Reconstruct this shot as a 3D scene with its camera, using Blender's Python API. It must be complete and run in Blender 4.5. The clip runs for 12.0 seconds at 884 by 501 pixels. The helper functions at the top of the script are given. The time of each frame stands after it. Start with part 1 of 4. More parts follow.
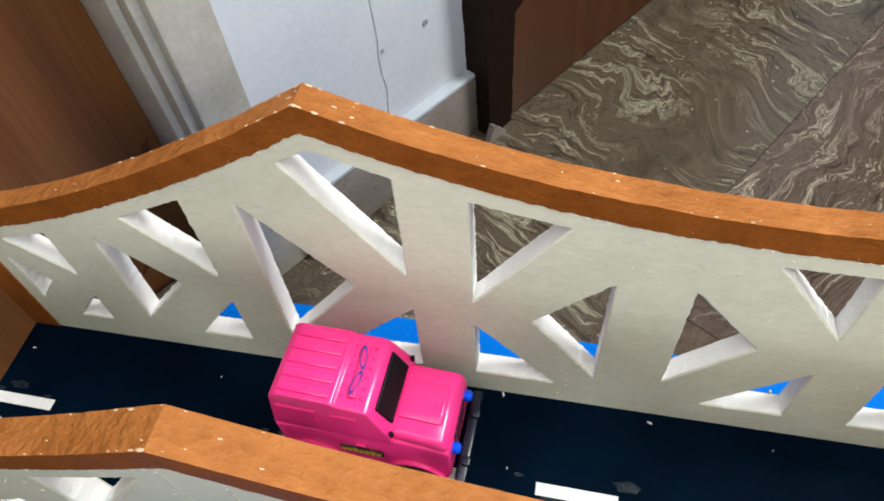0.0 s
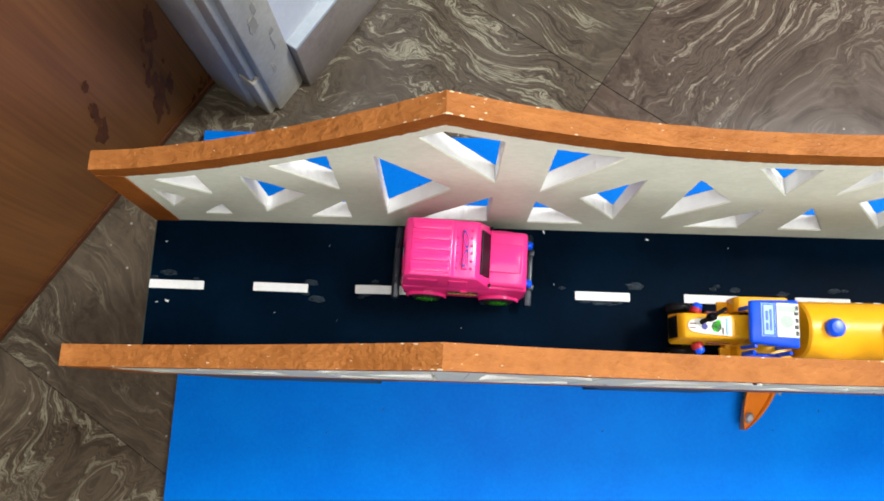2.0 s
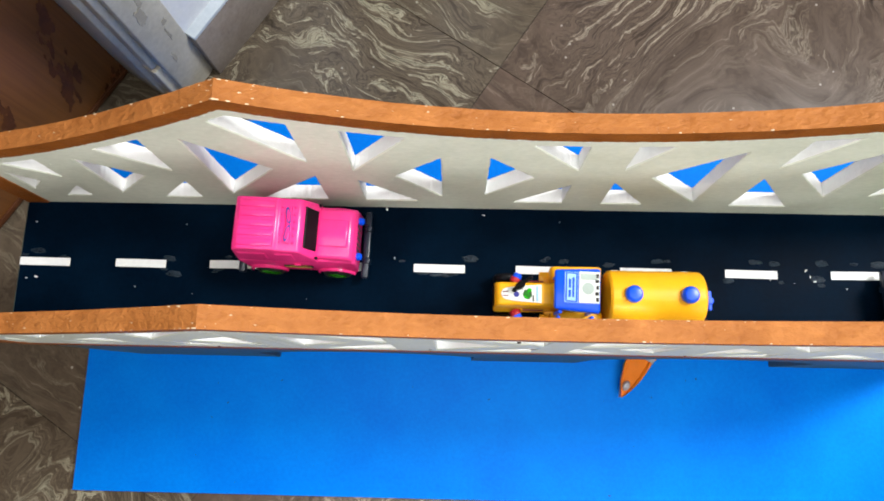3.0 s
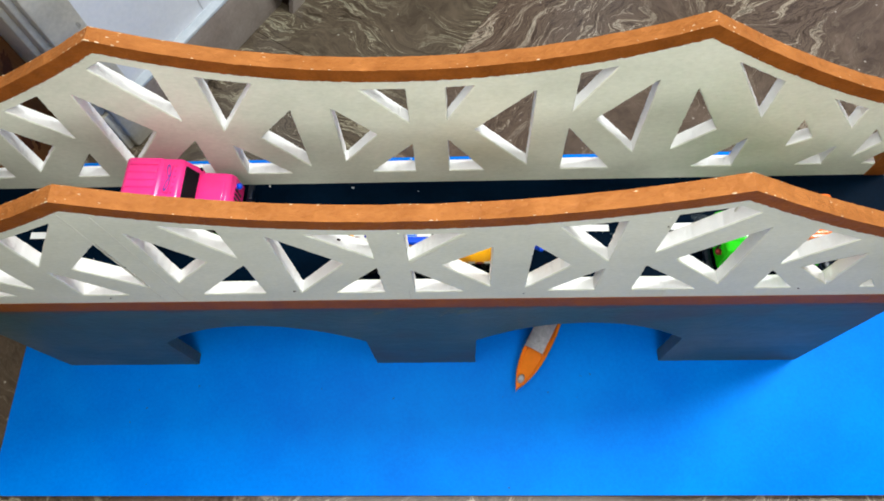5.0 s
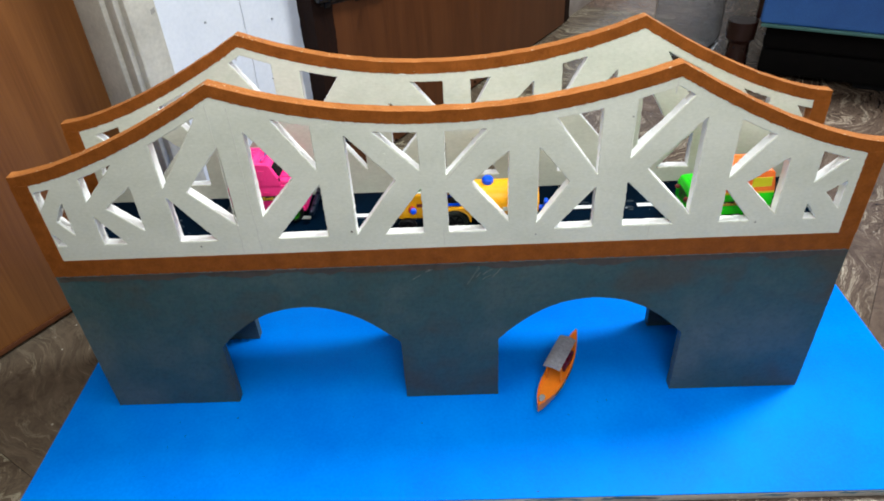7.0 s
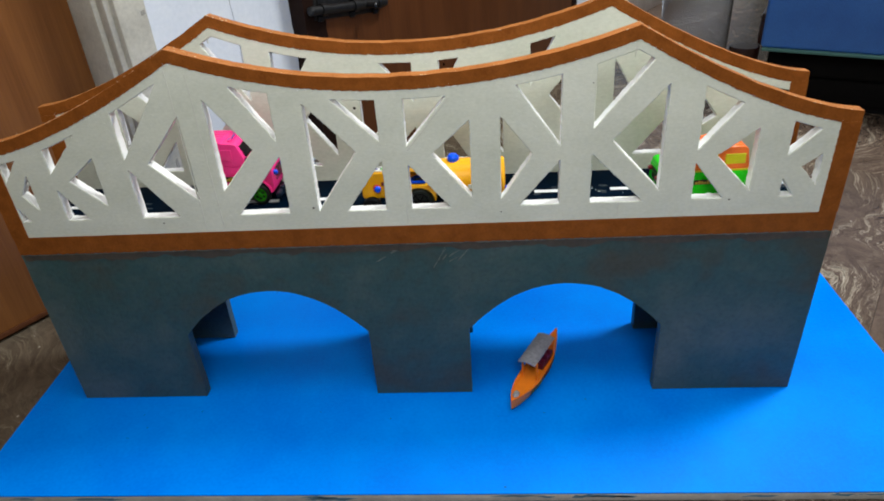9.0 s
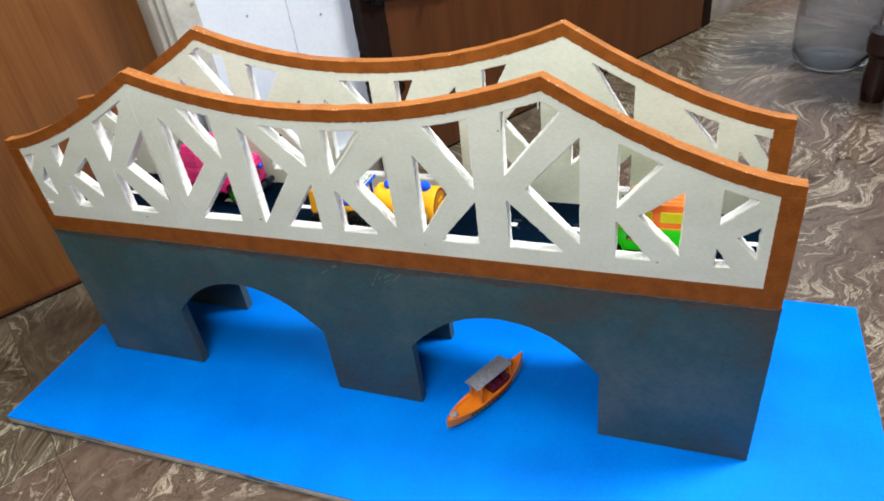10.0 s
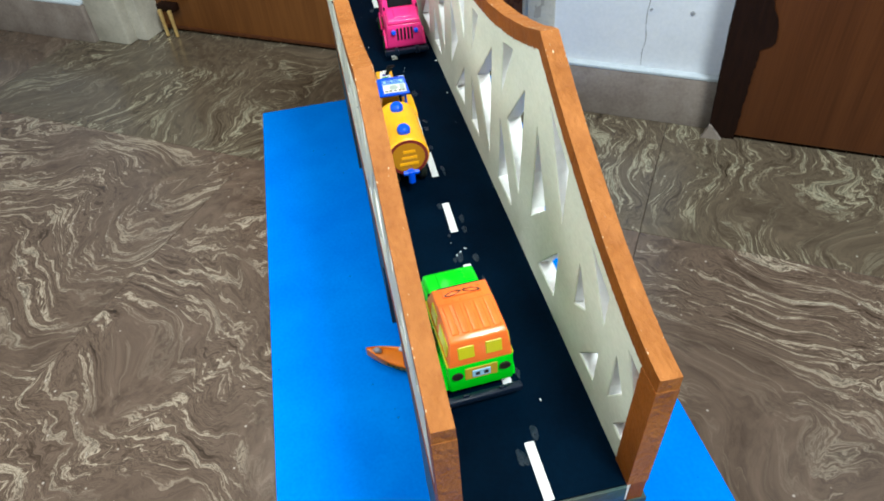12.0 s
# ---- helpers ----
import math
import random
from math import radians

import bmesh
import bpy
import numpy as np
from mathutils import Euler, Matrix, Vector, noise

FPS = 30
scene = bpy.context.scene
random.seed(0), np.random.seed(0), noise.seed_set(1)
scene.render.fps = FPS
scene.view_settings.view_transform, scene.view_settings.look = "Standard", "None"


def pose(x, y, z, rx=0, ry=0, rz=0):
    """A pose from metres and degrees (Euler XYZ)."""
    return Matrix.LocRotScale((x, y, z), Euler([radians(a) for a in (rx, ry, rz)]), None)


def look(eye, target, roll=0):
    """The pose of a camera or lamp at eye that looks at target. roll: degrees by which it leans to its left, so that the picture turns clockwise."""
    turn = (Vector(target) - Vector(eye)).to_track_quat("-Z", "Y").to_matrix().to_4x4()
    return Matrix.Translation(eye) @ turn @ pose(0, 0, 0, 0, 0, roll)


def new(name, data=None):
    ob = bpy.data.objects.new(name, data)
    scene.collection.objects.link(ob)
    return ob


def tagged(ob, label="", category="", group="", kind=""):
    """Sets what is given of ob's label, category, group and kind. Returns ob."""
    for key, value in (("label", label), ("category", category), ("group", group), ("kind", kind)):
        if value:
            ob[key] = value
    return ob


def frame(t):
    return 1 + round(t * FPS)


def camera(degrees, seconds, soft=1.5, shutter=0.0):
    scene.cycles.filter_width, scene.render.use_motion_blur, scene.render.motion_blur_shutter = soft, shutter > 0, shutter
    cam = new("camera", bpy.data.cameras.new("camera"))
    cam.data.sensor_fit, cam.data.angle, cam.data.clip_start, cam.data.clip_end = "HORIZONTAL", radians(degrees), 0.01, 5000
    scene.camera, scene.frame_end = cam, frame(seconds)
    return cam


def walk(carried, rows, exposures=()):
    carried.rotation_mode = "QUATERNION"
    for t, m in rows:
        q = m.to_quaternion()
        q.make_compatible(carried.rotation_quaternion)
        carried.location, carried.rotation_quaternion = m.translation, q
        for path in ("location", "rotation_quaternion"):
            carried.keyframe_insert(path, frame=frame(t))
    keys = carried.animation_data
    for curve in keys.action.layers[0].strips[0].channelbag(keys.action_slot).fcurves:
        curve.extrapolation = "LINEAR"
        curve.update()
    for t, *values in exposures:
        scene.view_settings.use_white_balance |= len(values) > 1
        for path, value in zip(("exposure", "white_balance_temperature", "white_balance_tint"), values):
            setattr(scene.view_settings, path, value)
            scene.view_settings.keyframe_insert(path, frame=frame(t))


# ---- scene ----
cam = camera(66.6, 12.0, soft=1.8)

PATH = [
    (0, (-0.106, -0.038, 0.545), (-0.443, 1.098, -1.066), -6.8),
    (0.5, (-0.159, -0.039, 0.555), (-0.257, 0.917, -1.199), -2.6),
    (1, (-0.194, -0.029, 0.581), (-0.21, 0.649, -1.3), -0.0),
    (1.5, (-0.206, -0.008, 0.627), (-0.193, 0.511, -1.304), 1.9),
    (2, (-0.194, -0.012, 0.683), (-0.205, 0.419, -1.27), 0.2),
    (2.5, (-0.156, -0.018, 0.709), (-0.179, 0.378, -1.251), -2.5),
    (3, (-0.073, -0.023, 0.713), (-0.112, 0.365, -1.249), -4.6),
    (3.5, (0.021, -0.024, 0.731), (-0.008, 0.358, -1.232), -4.9),
    (3.7, (0.047, -0.029, 0.742), (0.028, 0.378, -1.216), -3.0),
    (5.3, (0.042, -0.24, 0.727), (-0.03, 0.691, -1.041), -4.8),
    (5.5, (0.03, -0.287, 0.723), (-0.035, 0.76, -0.98), -3.6),
    (6, (0.052, -0.387, 0.714), (-0.022, 0.944, -0.777), -2.0),
    (6.5, (0.021, -0.493, 0.654), (0.021, 0.983, -0.696), -2.6),
    (7, (0.018, -0.536, 0.614), (-0.043, 1.068, -0.579), -3.4),
    (8.8, (0.047, -0.573, 0.548), (-0.071, 1.097, -0.546), -4.5),
    (9, (0.076, -0.565, 0.536), (-0.059, 1.136, -0.506), -4.1),
    (9.5, (0.198, -0.532, 0.533), (-0.202, 1.134, -0.5), -7.4),
    (10, (0.314, -0.476, 0.591), (-0.34, 1.023, -0.56), -8.3),
    (10.5, (0.366, -0.371, 0.585), (-0.56, 0.885, -0.667), -6.5),
    (11, (0.438, -0.215, 0.575), (-0.793, 0.696, -0.711), -5.6),
    (11.5, (0.486, -0.136, 0.599), (-0.849, 0.507, -0.745), -3.0),
    (12, (0.565, -0.013, 0.585), (-0.874, 0.208, -0.786), -5.0),
]
walk(cam, [(t, look(eye, target, roll)) for t, eye, target, roll in PATH],
     [(0, -0.10, 6500, 9), (0.5, -0.05, 6500, 9), (1.5, 0.06, 6450, 10), (3.5, 0.11, 6450, 10), (5.5, -0.04, 6450, 7), (6.5, 0.18, 6300, 8), (7, 0.15, 6250, 8),
      (9, -0.14, 6300, 8), (9.5, 0.06, 6400, 8), (10, 0.28, 6350, 9), (10.5, 0.27, 6350, 9), (11, 0.07, 6420, 8), (11.5, 0.09, 6300, 5), (12, 0.16, 6100, 1)])

# ---- light ----
world = bpy.data.worlds.new("world")
scene.world = world
world.use_nodes = True
world.node_tree.nodes["Background"].inputs["Color"].default_value = (0.9, 0.93, 1.0, 1)
world.node_tree.nodes["Background"].inputs["Strength"].default_value = 0.025


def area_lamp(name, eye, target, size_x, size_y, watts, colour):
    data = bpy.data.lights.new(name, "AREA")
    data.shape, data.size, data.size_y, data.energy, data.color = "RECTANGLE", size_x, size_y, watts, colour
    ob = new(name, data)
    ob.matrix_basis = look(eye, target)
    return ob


area_lamp("ceiling_lamp", (1.50, 0.65, 2.50), (1.50, 0.65, 0.0), 0.60, 0.60, 95, (1.0, 1.0, 0.98))
# added static fill in front, standing in for the light carried at the camera
area_lamp("front_fill", (0.16, -0.76, 0.95), (0.05, -0.05, 0.12), 0.50, 0.30, 5.8, (1.0, 1.0, 0.97))
# added soft fill over the bridge; no lamp hangs at this spot
area_lamp("overhead_fill", (0.0, -0.10, 0.88), (0.0, -0.02, 0.2), 0.80, 0.34, 3.8, (1.0, 0.995, 0.95))
scene.view_settings.exposure = 0.1


# ---- materials ----
def material(name):
    m = bpy.data.materials.new(name)
    m.use_nodes = True
    nt = m.node_tree
    return m, nt, nt.nodes["Principled BSDF"]


def node(nt, kind, **values):
    nd = nt.nodes.new(kind)
    for key, value in values.items():
        nd.inputs[key].default_value = value
    return nd


def ramp(nt, source, stops):
    nd = nt.nodes.new("ShaderNodeValToRGB")
    els = nd.color_ramp.elements
    while len(els) < len(stops):
        els.new(0.5)
    for el, (at, colour) in zip(els, stops):
        el.position, el.color = at, (*colour, 1)
    nt.links.new(source, nd.inputs["Fac"])
    return nd


def coords(nt, jitter=0.0):
    """Object coordinates, moved on by a random amount for each object."""
    tc = nt.nodes.new("ShaderNodeTexCoord")
    if not jitter:
        return tc.outputs["Object"]
    info = nt.nodes.new("ShaderNodeObjectInfo")
    mul = nt.nodes.new("ShaderNodeMath")
    mul.operation = "MULTIPLY"
    mul.inputs[1].default_value = jitter
    add = nt.nodes.new("ShaderNodeVectorMath")
    add.operation = "ADD"
    nt.links.new(info.outputs["Random"], mul.inputs[0])
    nt.links.new(tc.outputs["Object"], add.inputs[0])
    nt.links.new(mul.outputs[0], add.inputs[1])
    return add.outputs[0]


def surface(name, dark, light, scale=60.0, rough=0.5, rough_span=0.15, bump=0.1, grain=400.0, metal=0.0, coat=0.0,
            stretch=(1, 1, 1), depth=0.002, spec=0.5):
    """A painted or moulded surface: broad blotches, fine grain, uneven gloss."""
    m, nt, bsdf = material(name)
    link = nt.links.new
    mp = node(nt, "ShaderNodeMapping", Scale=stretch)
    link(coords(nt), mp.inputs["Vector"])
    broad = node(nt, "ShaderNodeTexNoise", Scale=scale, Detail=5.0, Roughness=0.6)
    fine = node(nt, "ShaderNodeTexNoise", Scale=grain, Detail=3.0, Roughness=0.6)
    link(mp.outputs[0], broad.inputs["Vector"])
    link(mp.outputs[0], fine.inputs["Vector"])
    mixed = nt.nodes.new("ShaderNodeMath")
    mixed.operation = "MULTIPLY_ADD"
    mixed.inputs[1].default_value = 0.35
    link(fine.outputs["Fac"], mixed.inputs[0])
    less = nt.nodes.new("ShaderNodeMath")
    less.operation = "MULTIPLY"
    less.inputs[1].default_value = 0.65
    link(broad.outputs["Fac"], less.inputs[0])
    link(less.outputs[0], mixed.inputs[2])
    col = ramp(nt, mixed.outputs[0], [(0.33, dark), (0.66, light)])
    link(col.outputs["Color"], bsdf.inputs["Base Color"])
    rr = nt.nodes.new("ShaderNodeMapRange")
    rr.inputs["To Min"].default_value = max(0.03, rough - rough_span)
    rr.inputs["To Max"].default_value = min(1.0, rough + rough_span)
    link(broad.outputs["Fac"], rr.inputs["Value"])
    link(rr.outputs[0], bsdf.inputs["Roughness"])
    bp = node(nt, "ShaderNodeBump", Strength=bump, Distance=depth)
    link(mixed.outputs[0], bp.inputs["Height"])
    link(bp.outputs[0], bsdf.inputs["Normal"])
    bsdf.inputs["Metallic"].default_value = metal
    bsdf.inputs["Coat Weight"].default_value = coat
    bsdf.inputs["Specular IOR Level"].default_value = spec
    return m


def marble(name):
    """Brown veined stone: folded streaks of cream, grey and dark brown, with plain patches."""
    m, nt, bsdf = material(name)
    link = nt.links.new
    co = coords(nt, 37.0)

    def warp(vector, scale, amount, detail):
        nz = node(nt, "ShaderNodeTexNoise", Scale=scale, Detail=detail, Roughness=0.5)
        link(vector, nz.inputs["Vector"])
        nd = nt.nodes.new("ShaderNodeVectorMath")
        nd.operation = "MULTIPLY_ADD"
        nd.inputs[1].default_value = (amount, amount, amount)
        link(nz.outputs["Color"], nd.inputs[0])
        link(vector, nd.inputs[2])
        return nd.outputs[0]

    folded = warp(warp(warp(co, 3.0, 0.40, 1.5), 14.0, 0.085, 2.5), 60.0, 0.014, 2.0)
    lay = node(nt, "ShaderNodeMapping", Scale=(11.0, 100.0, 11.0), Rotation=(0, 0, 0.35))
    link(folded, lay.inputs["Vector"])
    streak = node(nt, "ShaderNodeTexNoise", Scale=1.0, Detail=7.0, Roughness=0.70)
    link(lay.outputs[0], streak.inputs["Vector"])
    col = ramp(nt, streak.outputs["Fac"], [
        (0.30, (0.020, 0.015, 0.011)), (0.400, (0.066, 0.049, 0.037)), (0.470, (0.140, 0.107, 0.084)), (0.505, (0.056, 0.042, 0.032)),
        (0.545, (0.160, 0.125, 0.098)), (0.580, (0.41, 0.37, 0.295)), (0.612, (0.066, 0.050, 0.039)), (0.680, (0.43, 0.40, 0.325))])
    plain = node(nt, "ShaderNodeTexNoise", Scale=34.0, Detail=5.0, Roughness=0.65)
    link(folded, plain.inputs["Vector"])
    stone = ramp(nt, plain.outputs["Fac"], [(0.3, (0.062, 0.046, 0.036)), (0.7, (0.140, 0.106, 0.083))])
    broad = node(nt, "ShaderNodeTexNoise", Scale=5.5, Detail=2.0, Roughness=0.5)
    link(folded, broad.inputs["Vector"])
    patch = ramp(nt, broad.outputs["Fac"], [(0.40, (0.12, 0.12, 0.12)), (0.57, (1, 1, 1))])
    body = nt.nodes.new("ShaderNodeMix")
    body.data_type = "RGBA"
    link(patch.outputs["Color"], body.inputs["Factor"])
    link(stone.outputs["Color"], body.inputs["A"])
    link(col.outputs["Color"], body.inputs["B"])
    specks = node(nt, "ShaderNodeTexVoronoi", Scale=46.0)
    link(co, specks.inputs["Vector"])
    dot = ramp(nt, specks.outputs["Distance"], [(0.05, (0.8, 0.8, 0.8)), (0.08, (0, 0, 0))])
    top = nt.nodes.new("ShaderNodeMix")
    top.data_type = "RGBA"
    top.inputs["B"].default_value = (0.42, 0.39, 0.35, 1)
    link(dot.outputs["Color"], top.inputs["Factor"])
    link(body.outputs["Result"], top.inputs["A"])
    info = nt.nodes.new("ShaderNodeObjectInfo")
    tone = ramp(nt, info.outputs["Random"], [(0.0, (0.90, 0.96, 0.84)), (0.5, (1, 0.97, 0.93)), (1.0, (1.10, 0.98, 0.94))])
    tint = nt.nodes.new("ShaderNodeMix")
    tint.data_type, tint.blend_type = "RGBA", "MULTIPLY"
    tint.inputs["Factor"].default_value = 1.0
    link(top.outputs["Result"], tint.inputs["A"])
    link(tone.outputs["Color"], tint.inputs["B"])
    link(tint.outputs["Result"], bsdf.inputs["Base Color"])
    rr = nt.nodes.new("ShaderNodeMapRange")
    rr.inputs["To Min"].default_value, rr.inputs["To Max"].default_value = 0.12, 0.32
    link(plain.outputs["Fac"], rr.inputs["Value"])
    link(rr.outputs[0], bsdf.inputs["Roughness"])
    bp = node(nt, "ShaderNodeBump", Strength=0.05, Distance=0.002)
    link(streak.outputs["Fac"], bp.inputs["Height"])
    link(bp.outputs[0], bsdf.inputs["Normal"])
    return m


def laminate(name, dark, mid, light):
    """Wood-grain door face: long upright figure with dark stains."""
    m, nt, bsdf = material(name)
    link = nt.links.new
    co = coords(nt)
    mp = node(nt, "ShaderNodeMapping", Scale=(5.0, 5.0, 0.7))
    link(co, mp.inputs["Vector"])
    fig = node(nt, "ShaderNodeTexNoise", Scale=1.6, Detail=2.0)
    link(mp.outputs[0], fig.inputs["Vector"])
    rings = nt.nodes.new("ShaderNodeMath")
    rings.operation = "MULTIPLY"
    rings.inputs[1].default_value = 16.0
    link(fig.outputs["Fac"], rings.inputs[0])
    fr = nt.nodes.new("ShaderNodeMath")
    fr.operation = "PINGPONG"
    fr.inputs[1].default_value = 1.0
    link(rings.outputs[0], fr.inputs[0])
    gmap = node(nt, "ShaderNodeMapping", Scale=(120.0, 120.0, 3.0))
    link(co, gmap.inputs["Vector"])
    grain = node(nt, "ShaderNodeTexNoise", Scale=3.0, Detail=4.0)
    link(gmap.outputs[0], grain.inputs["Vector"])
    add = nt.nodes.new("ShaderNodeMath")
    add.operation = "MULTIPLY_ADD"
    add.inputs[1].default_value = 0.32
    link(fr.outputs[0], add.inputs[0])
    link(grain.outputs["Fac"], add.inputs[2])
    col = ramp(nt, add.outputs[0], [(0.38, dark), (0.60, mid), (0.85, light)])
    link(col.outputs["Color"], bsdf.inputs["Base Color"])
    bsdf.inputs["Roughness"].default_value = 0.42
    bsdf.inputs["Specular IOR Level"].default_value = 0.25
    bp = node(nt, "ShaderNodeBump", Strength=0.08, Distance=0.001)
    link(grain.outputs["Fac"], bp.inputs["Height"])
    link(bp.outputs[0], bsdf.inputs["Normal"])
    return m


def brushed_paint(name, brown, teal, pale):
    """Thin poster paint brushed on foam: brown and teal areas, pale worn strokes, small dark spots."""
    m, nt, bsdf = material(name)
    link = nt.links.new
    co = coords(nt)
    area = node(nt, "ShaderNodeTexNoise", Scale=6.5, Detail=4.0, Roughness=0.6)
    link(co, area.inputs["Vector"])
    base = ramp(nt, area.outputs["Fac"], [(0.40, brown), (0.50, teal), (0.68, pale)])
    lay = node(nt, "ShaderNodeMapping", Scale=(9.0, 9.0, 60.0), Rotation=(0, 0.25, 0))
    link(co, lay.inputs["Vector"])
    stroke = node(nt, "ShaderNodeTexNoise", Scale=1.6, Detail=7.0, Roughness=0.7)
    link(lay.outputs[0], stroke.inputs["Vector"])
    worn = ramp(nt, stroke.outputs["Fac"], [(0.50, (0, 0, 0)), (0.80, (0.40, 0.40, 0.40))])
    mixed = nt.nodes.new("ShaderNodeMix")
    mixed.data_type = "RGBA"
    mixed.inputs["B"].default_value = (*pale, 1)
    link(worn.outputs["Color"], mixed.inputs["Factor"])
    link(base.outputs["Color"], mixed.inputs["A"])
    grain = node(nt, "ShaderNodeTexNoise", Scale=210.0, Detail=4.0, Roughness=0.65)
    link(co, grain.inputs["Vector"])
    spots = ramp(nt, grain.outputs["Fac"], [(0.30, (0.45, 0.45, 0.45)), (0.46, (1, 1, 1)), (0.72, (1.5, 1.5, 1.45))])
    out = nt.nodes.new("ShaderNodeMix")
    out.data_type, out.blend_type = "RGBA", "MULTIPLY"
    out.inputs["Factor"].default_value = 0.30
    link(mixed.outputs["Result"], out.inputs["A"])
    link(spots.outputs["Color"], out.inputs["B"])
    link(out.outputs["Result"], bsdf.inputs["Base Color"])
    rr = nt.nodes.new("ShaderNodeMapRange")
    rr.inputs["To Min"].default_value, rr.inputs["To Max"].default_value = 0.35, 0.65
    link(stroke.outputs["Fac"], rr.inputs["Value"])
    link(rr.outputs[0], bsdf.inputs["Roughness"])
    bp = node(nt, "ShaderNodeBump", Strength=0.4, Distance=0.002)
    link(grain.outputs["Fac"], bp.inputs["Height"])
    link(bp.outputs[0], bsdf.inputs["Normal"])
    bsdf.inputs["Specular IOR Level"].default_value = 0.35
    return m


FOAM = surface("cream_painted_foam", (0.575, 0.60, 0.505), (0.76, 0.775, 0.675), 16, 0.5, 0.12, 0.34, 420, stretch=(0.55, 1, 1), depth=0.002)
WHITE_FOAM = surface("white_cut_foam", (0.84, 0.85, 0.84), (0.92, 0.92, 0.91), 40, 0.5, 0.1, 0.5, 500)
SEAM = surface("grey_glue_seam", (0.56, 0.57, 0.50), (0.67, 0.67, 0.59), 90, 0.6)
SCUFF = surface("pale_scuffed_paint", (0.07, 0.085, 0.08), (0.20, 0.21, 0.185), 200, 0.7, 0.1, 0.5, 600)
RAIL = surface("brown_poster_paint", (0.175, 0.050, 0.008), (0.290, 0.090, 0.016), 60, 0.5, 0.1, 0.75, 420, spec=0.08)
SHADE_SMEAR = surface("brown_grey_smear_shade", (0.040, 0.036, 0.028), (0.085, 0.070, 0.052), 70, 0.55, 0.1, 0.3, 300)
# paler orange than RAIL, for the rails' upper and end faces
RAIL_TOP = surface("pale_orange_brown_paint", (0.27, 0.092, 0.022), (0.43, 0.165, 0.046), 48, 0.50, 0.12, 0.95, 260, stretch=(0.6, 1, 1), depth=0.005, spec=0.10)
CHIP = surface("bare_foam", (0.62, 0.45, 0.28), (0.72, 0.58, 0.4), 80, 0.6, 0.1, 0.1, 400)
STONE_GREY = brushed_paint("slate_grey_paint", (0.056, 0.063, 0.051), (0.036, 0.082, 0.083), (0.084, 0.114, 0.106))
BLUE = surface("sky_blue_paint", (0.0, 0.165, 0.80), (0.0, 0.245, 0.93), 9, 0.55, 0.1, 0.2, 260, spec=0.08)
BOARD_EDGE = surface("grey_board_edge", (0.40, 0.40, 0.40), (0.62, 0.61, 0.58), 60, 0.7, 0.1, 0.4, 500)
ROAD = surface("black_glossy_paper", (0.0003, 0.0030, 0.0085), (0.0009, 0.0070, 0.0180), 22, 0.42, 0.1, 0.15, 300, spec=0.012)
MARK = surface("white_paper_tape", (0.72, 0.74, 0.76), (0.85, 0.86, 0.86), 60, 0.5)
SMUDGE = surface("dried_glue", (0.0006, 0.005, 0.012), (0.011, 0.026, 0.042), 420, 0.3, 0.1, 0.8, 900, spec=0.25)
MARBLE = marble("brown_veined_marble")
JOINT = surface("dark_floor_joint", (0.045, 0.034, 0.029), (0.085, 0.066, 0.057), 60, 0.7)
DOOR = laminate("brown_wood_laminate", (0.145, 0.053, 0.014), (0.175, 0.066, 0.018), (0.205, 0.080, 0.022))
DOOR_RED = laminate("red_brown_wood_laminate", (0.080, 0.026, 0.008), (0.098, 0.032, 0.010), (0.116, 0.039, 0.012))
STAIN = surface("dark_water_stain", (0.050, 0.017, 0.007), (0.105, 0.037, 0.014), 90, 0.6, spec=0.15)
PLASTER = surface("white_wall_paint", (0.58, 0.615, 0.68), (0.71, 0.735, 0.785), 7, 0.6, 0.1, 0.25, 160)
# colour of the unseen walls and ceiling, darkened to weaken bounced light
UNSEEN_DULL = surface("dark_beige_unseen_wall", (0.22, 0.20, 0.17), (0.29, 0.265, 0.225), 5, 0.7)
FRAME_PAINT = surface("cream_frame_paint", (0.42, 0.40, 0.34), (0.62, 0.59, 0.51), 22, 0.5, 0.15, 0.4, 200)
FRAME_BARE = surface("flaked_frame_paint", (0.24, 0.23, 0.21), (0.36, 0.34, 0.30), 80, 0.7)
SKIRT = surface("grey_brown_skirting_stone", (0.17, 0.135, 0.12), (0.30, 0.26, 0.23), 26, 0.4, 0.1, 0.2, 200)
CRACK = surface("grey_plaster_crack", (0.20, 0.21, 0.23), (0.36, 0.38, 0.41), 60, 0.8)
SKIRT_TOP = surface("painted_skirting_edge", (0.42, 0.48, 0.54), (0.56, 0.61, 0.66), 40, 0.6, 0.1, 0.4, 200)
DARK_WOOD = surface("dark_frame_wood", (0.007, 0.003, 0.002), (0.018, 0.007, 0.004), 40, 0.6, 0.1, 0.3, 300, stretch=(4, 4, 0.5), spec=0.12)
MAROON_WOOD = surface("maroon_polished_wood", (0.014, 0.004, 0.003), (0.028, 0.008, 0.006), 20, 0.3)
IRON = surface("black_iron", (0.012, 0.012, 0.013), (0.03, 0.03, 0.032), 120, 0.4, 0.1, 0.2, 500, metal=0.6)
BRASS = surface("worn_brass", (0.60, 0.40, 0.14), (0.85, 0.62, 0.26), 160, 0.3, 0.1, 0.1, 500, metal=0.55)
BED_BLUE = surface("blue_bed_cover", (0.03, 0.12, 0.42), (0.05, 0.19, 0.58), 8, 0.5)
BED_TRIM = surface("green_piping", (0.05, 0.16, 0.15), (0.09, 0.22, 0.2), 30, 0.6)
SHADE_BLACK = surface("matt_black_bed_shade", (0.003, 0.003, 0.003), (0.007, 0.006, 0.006), 60, 0.8, spec=0.08)


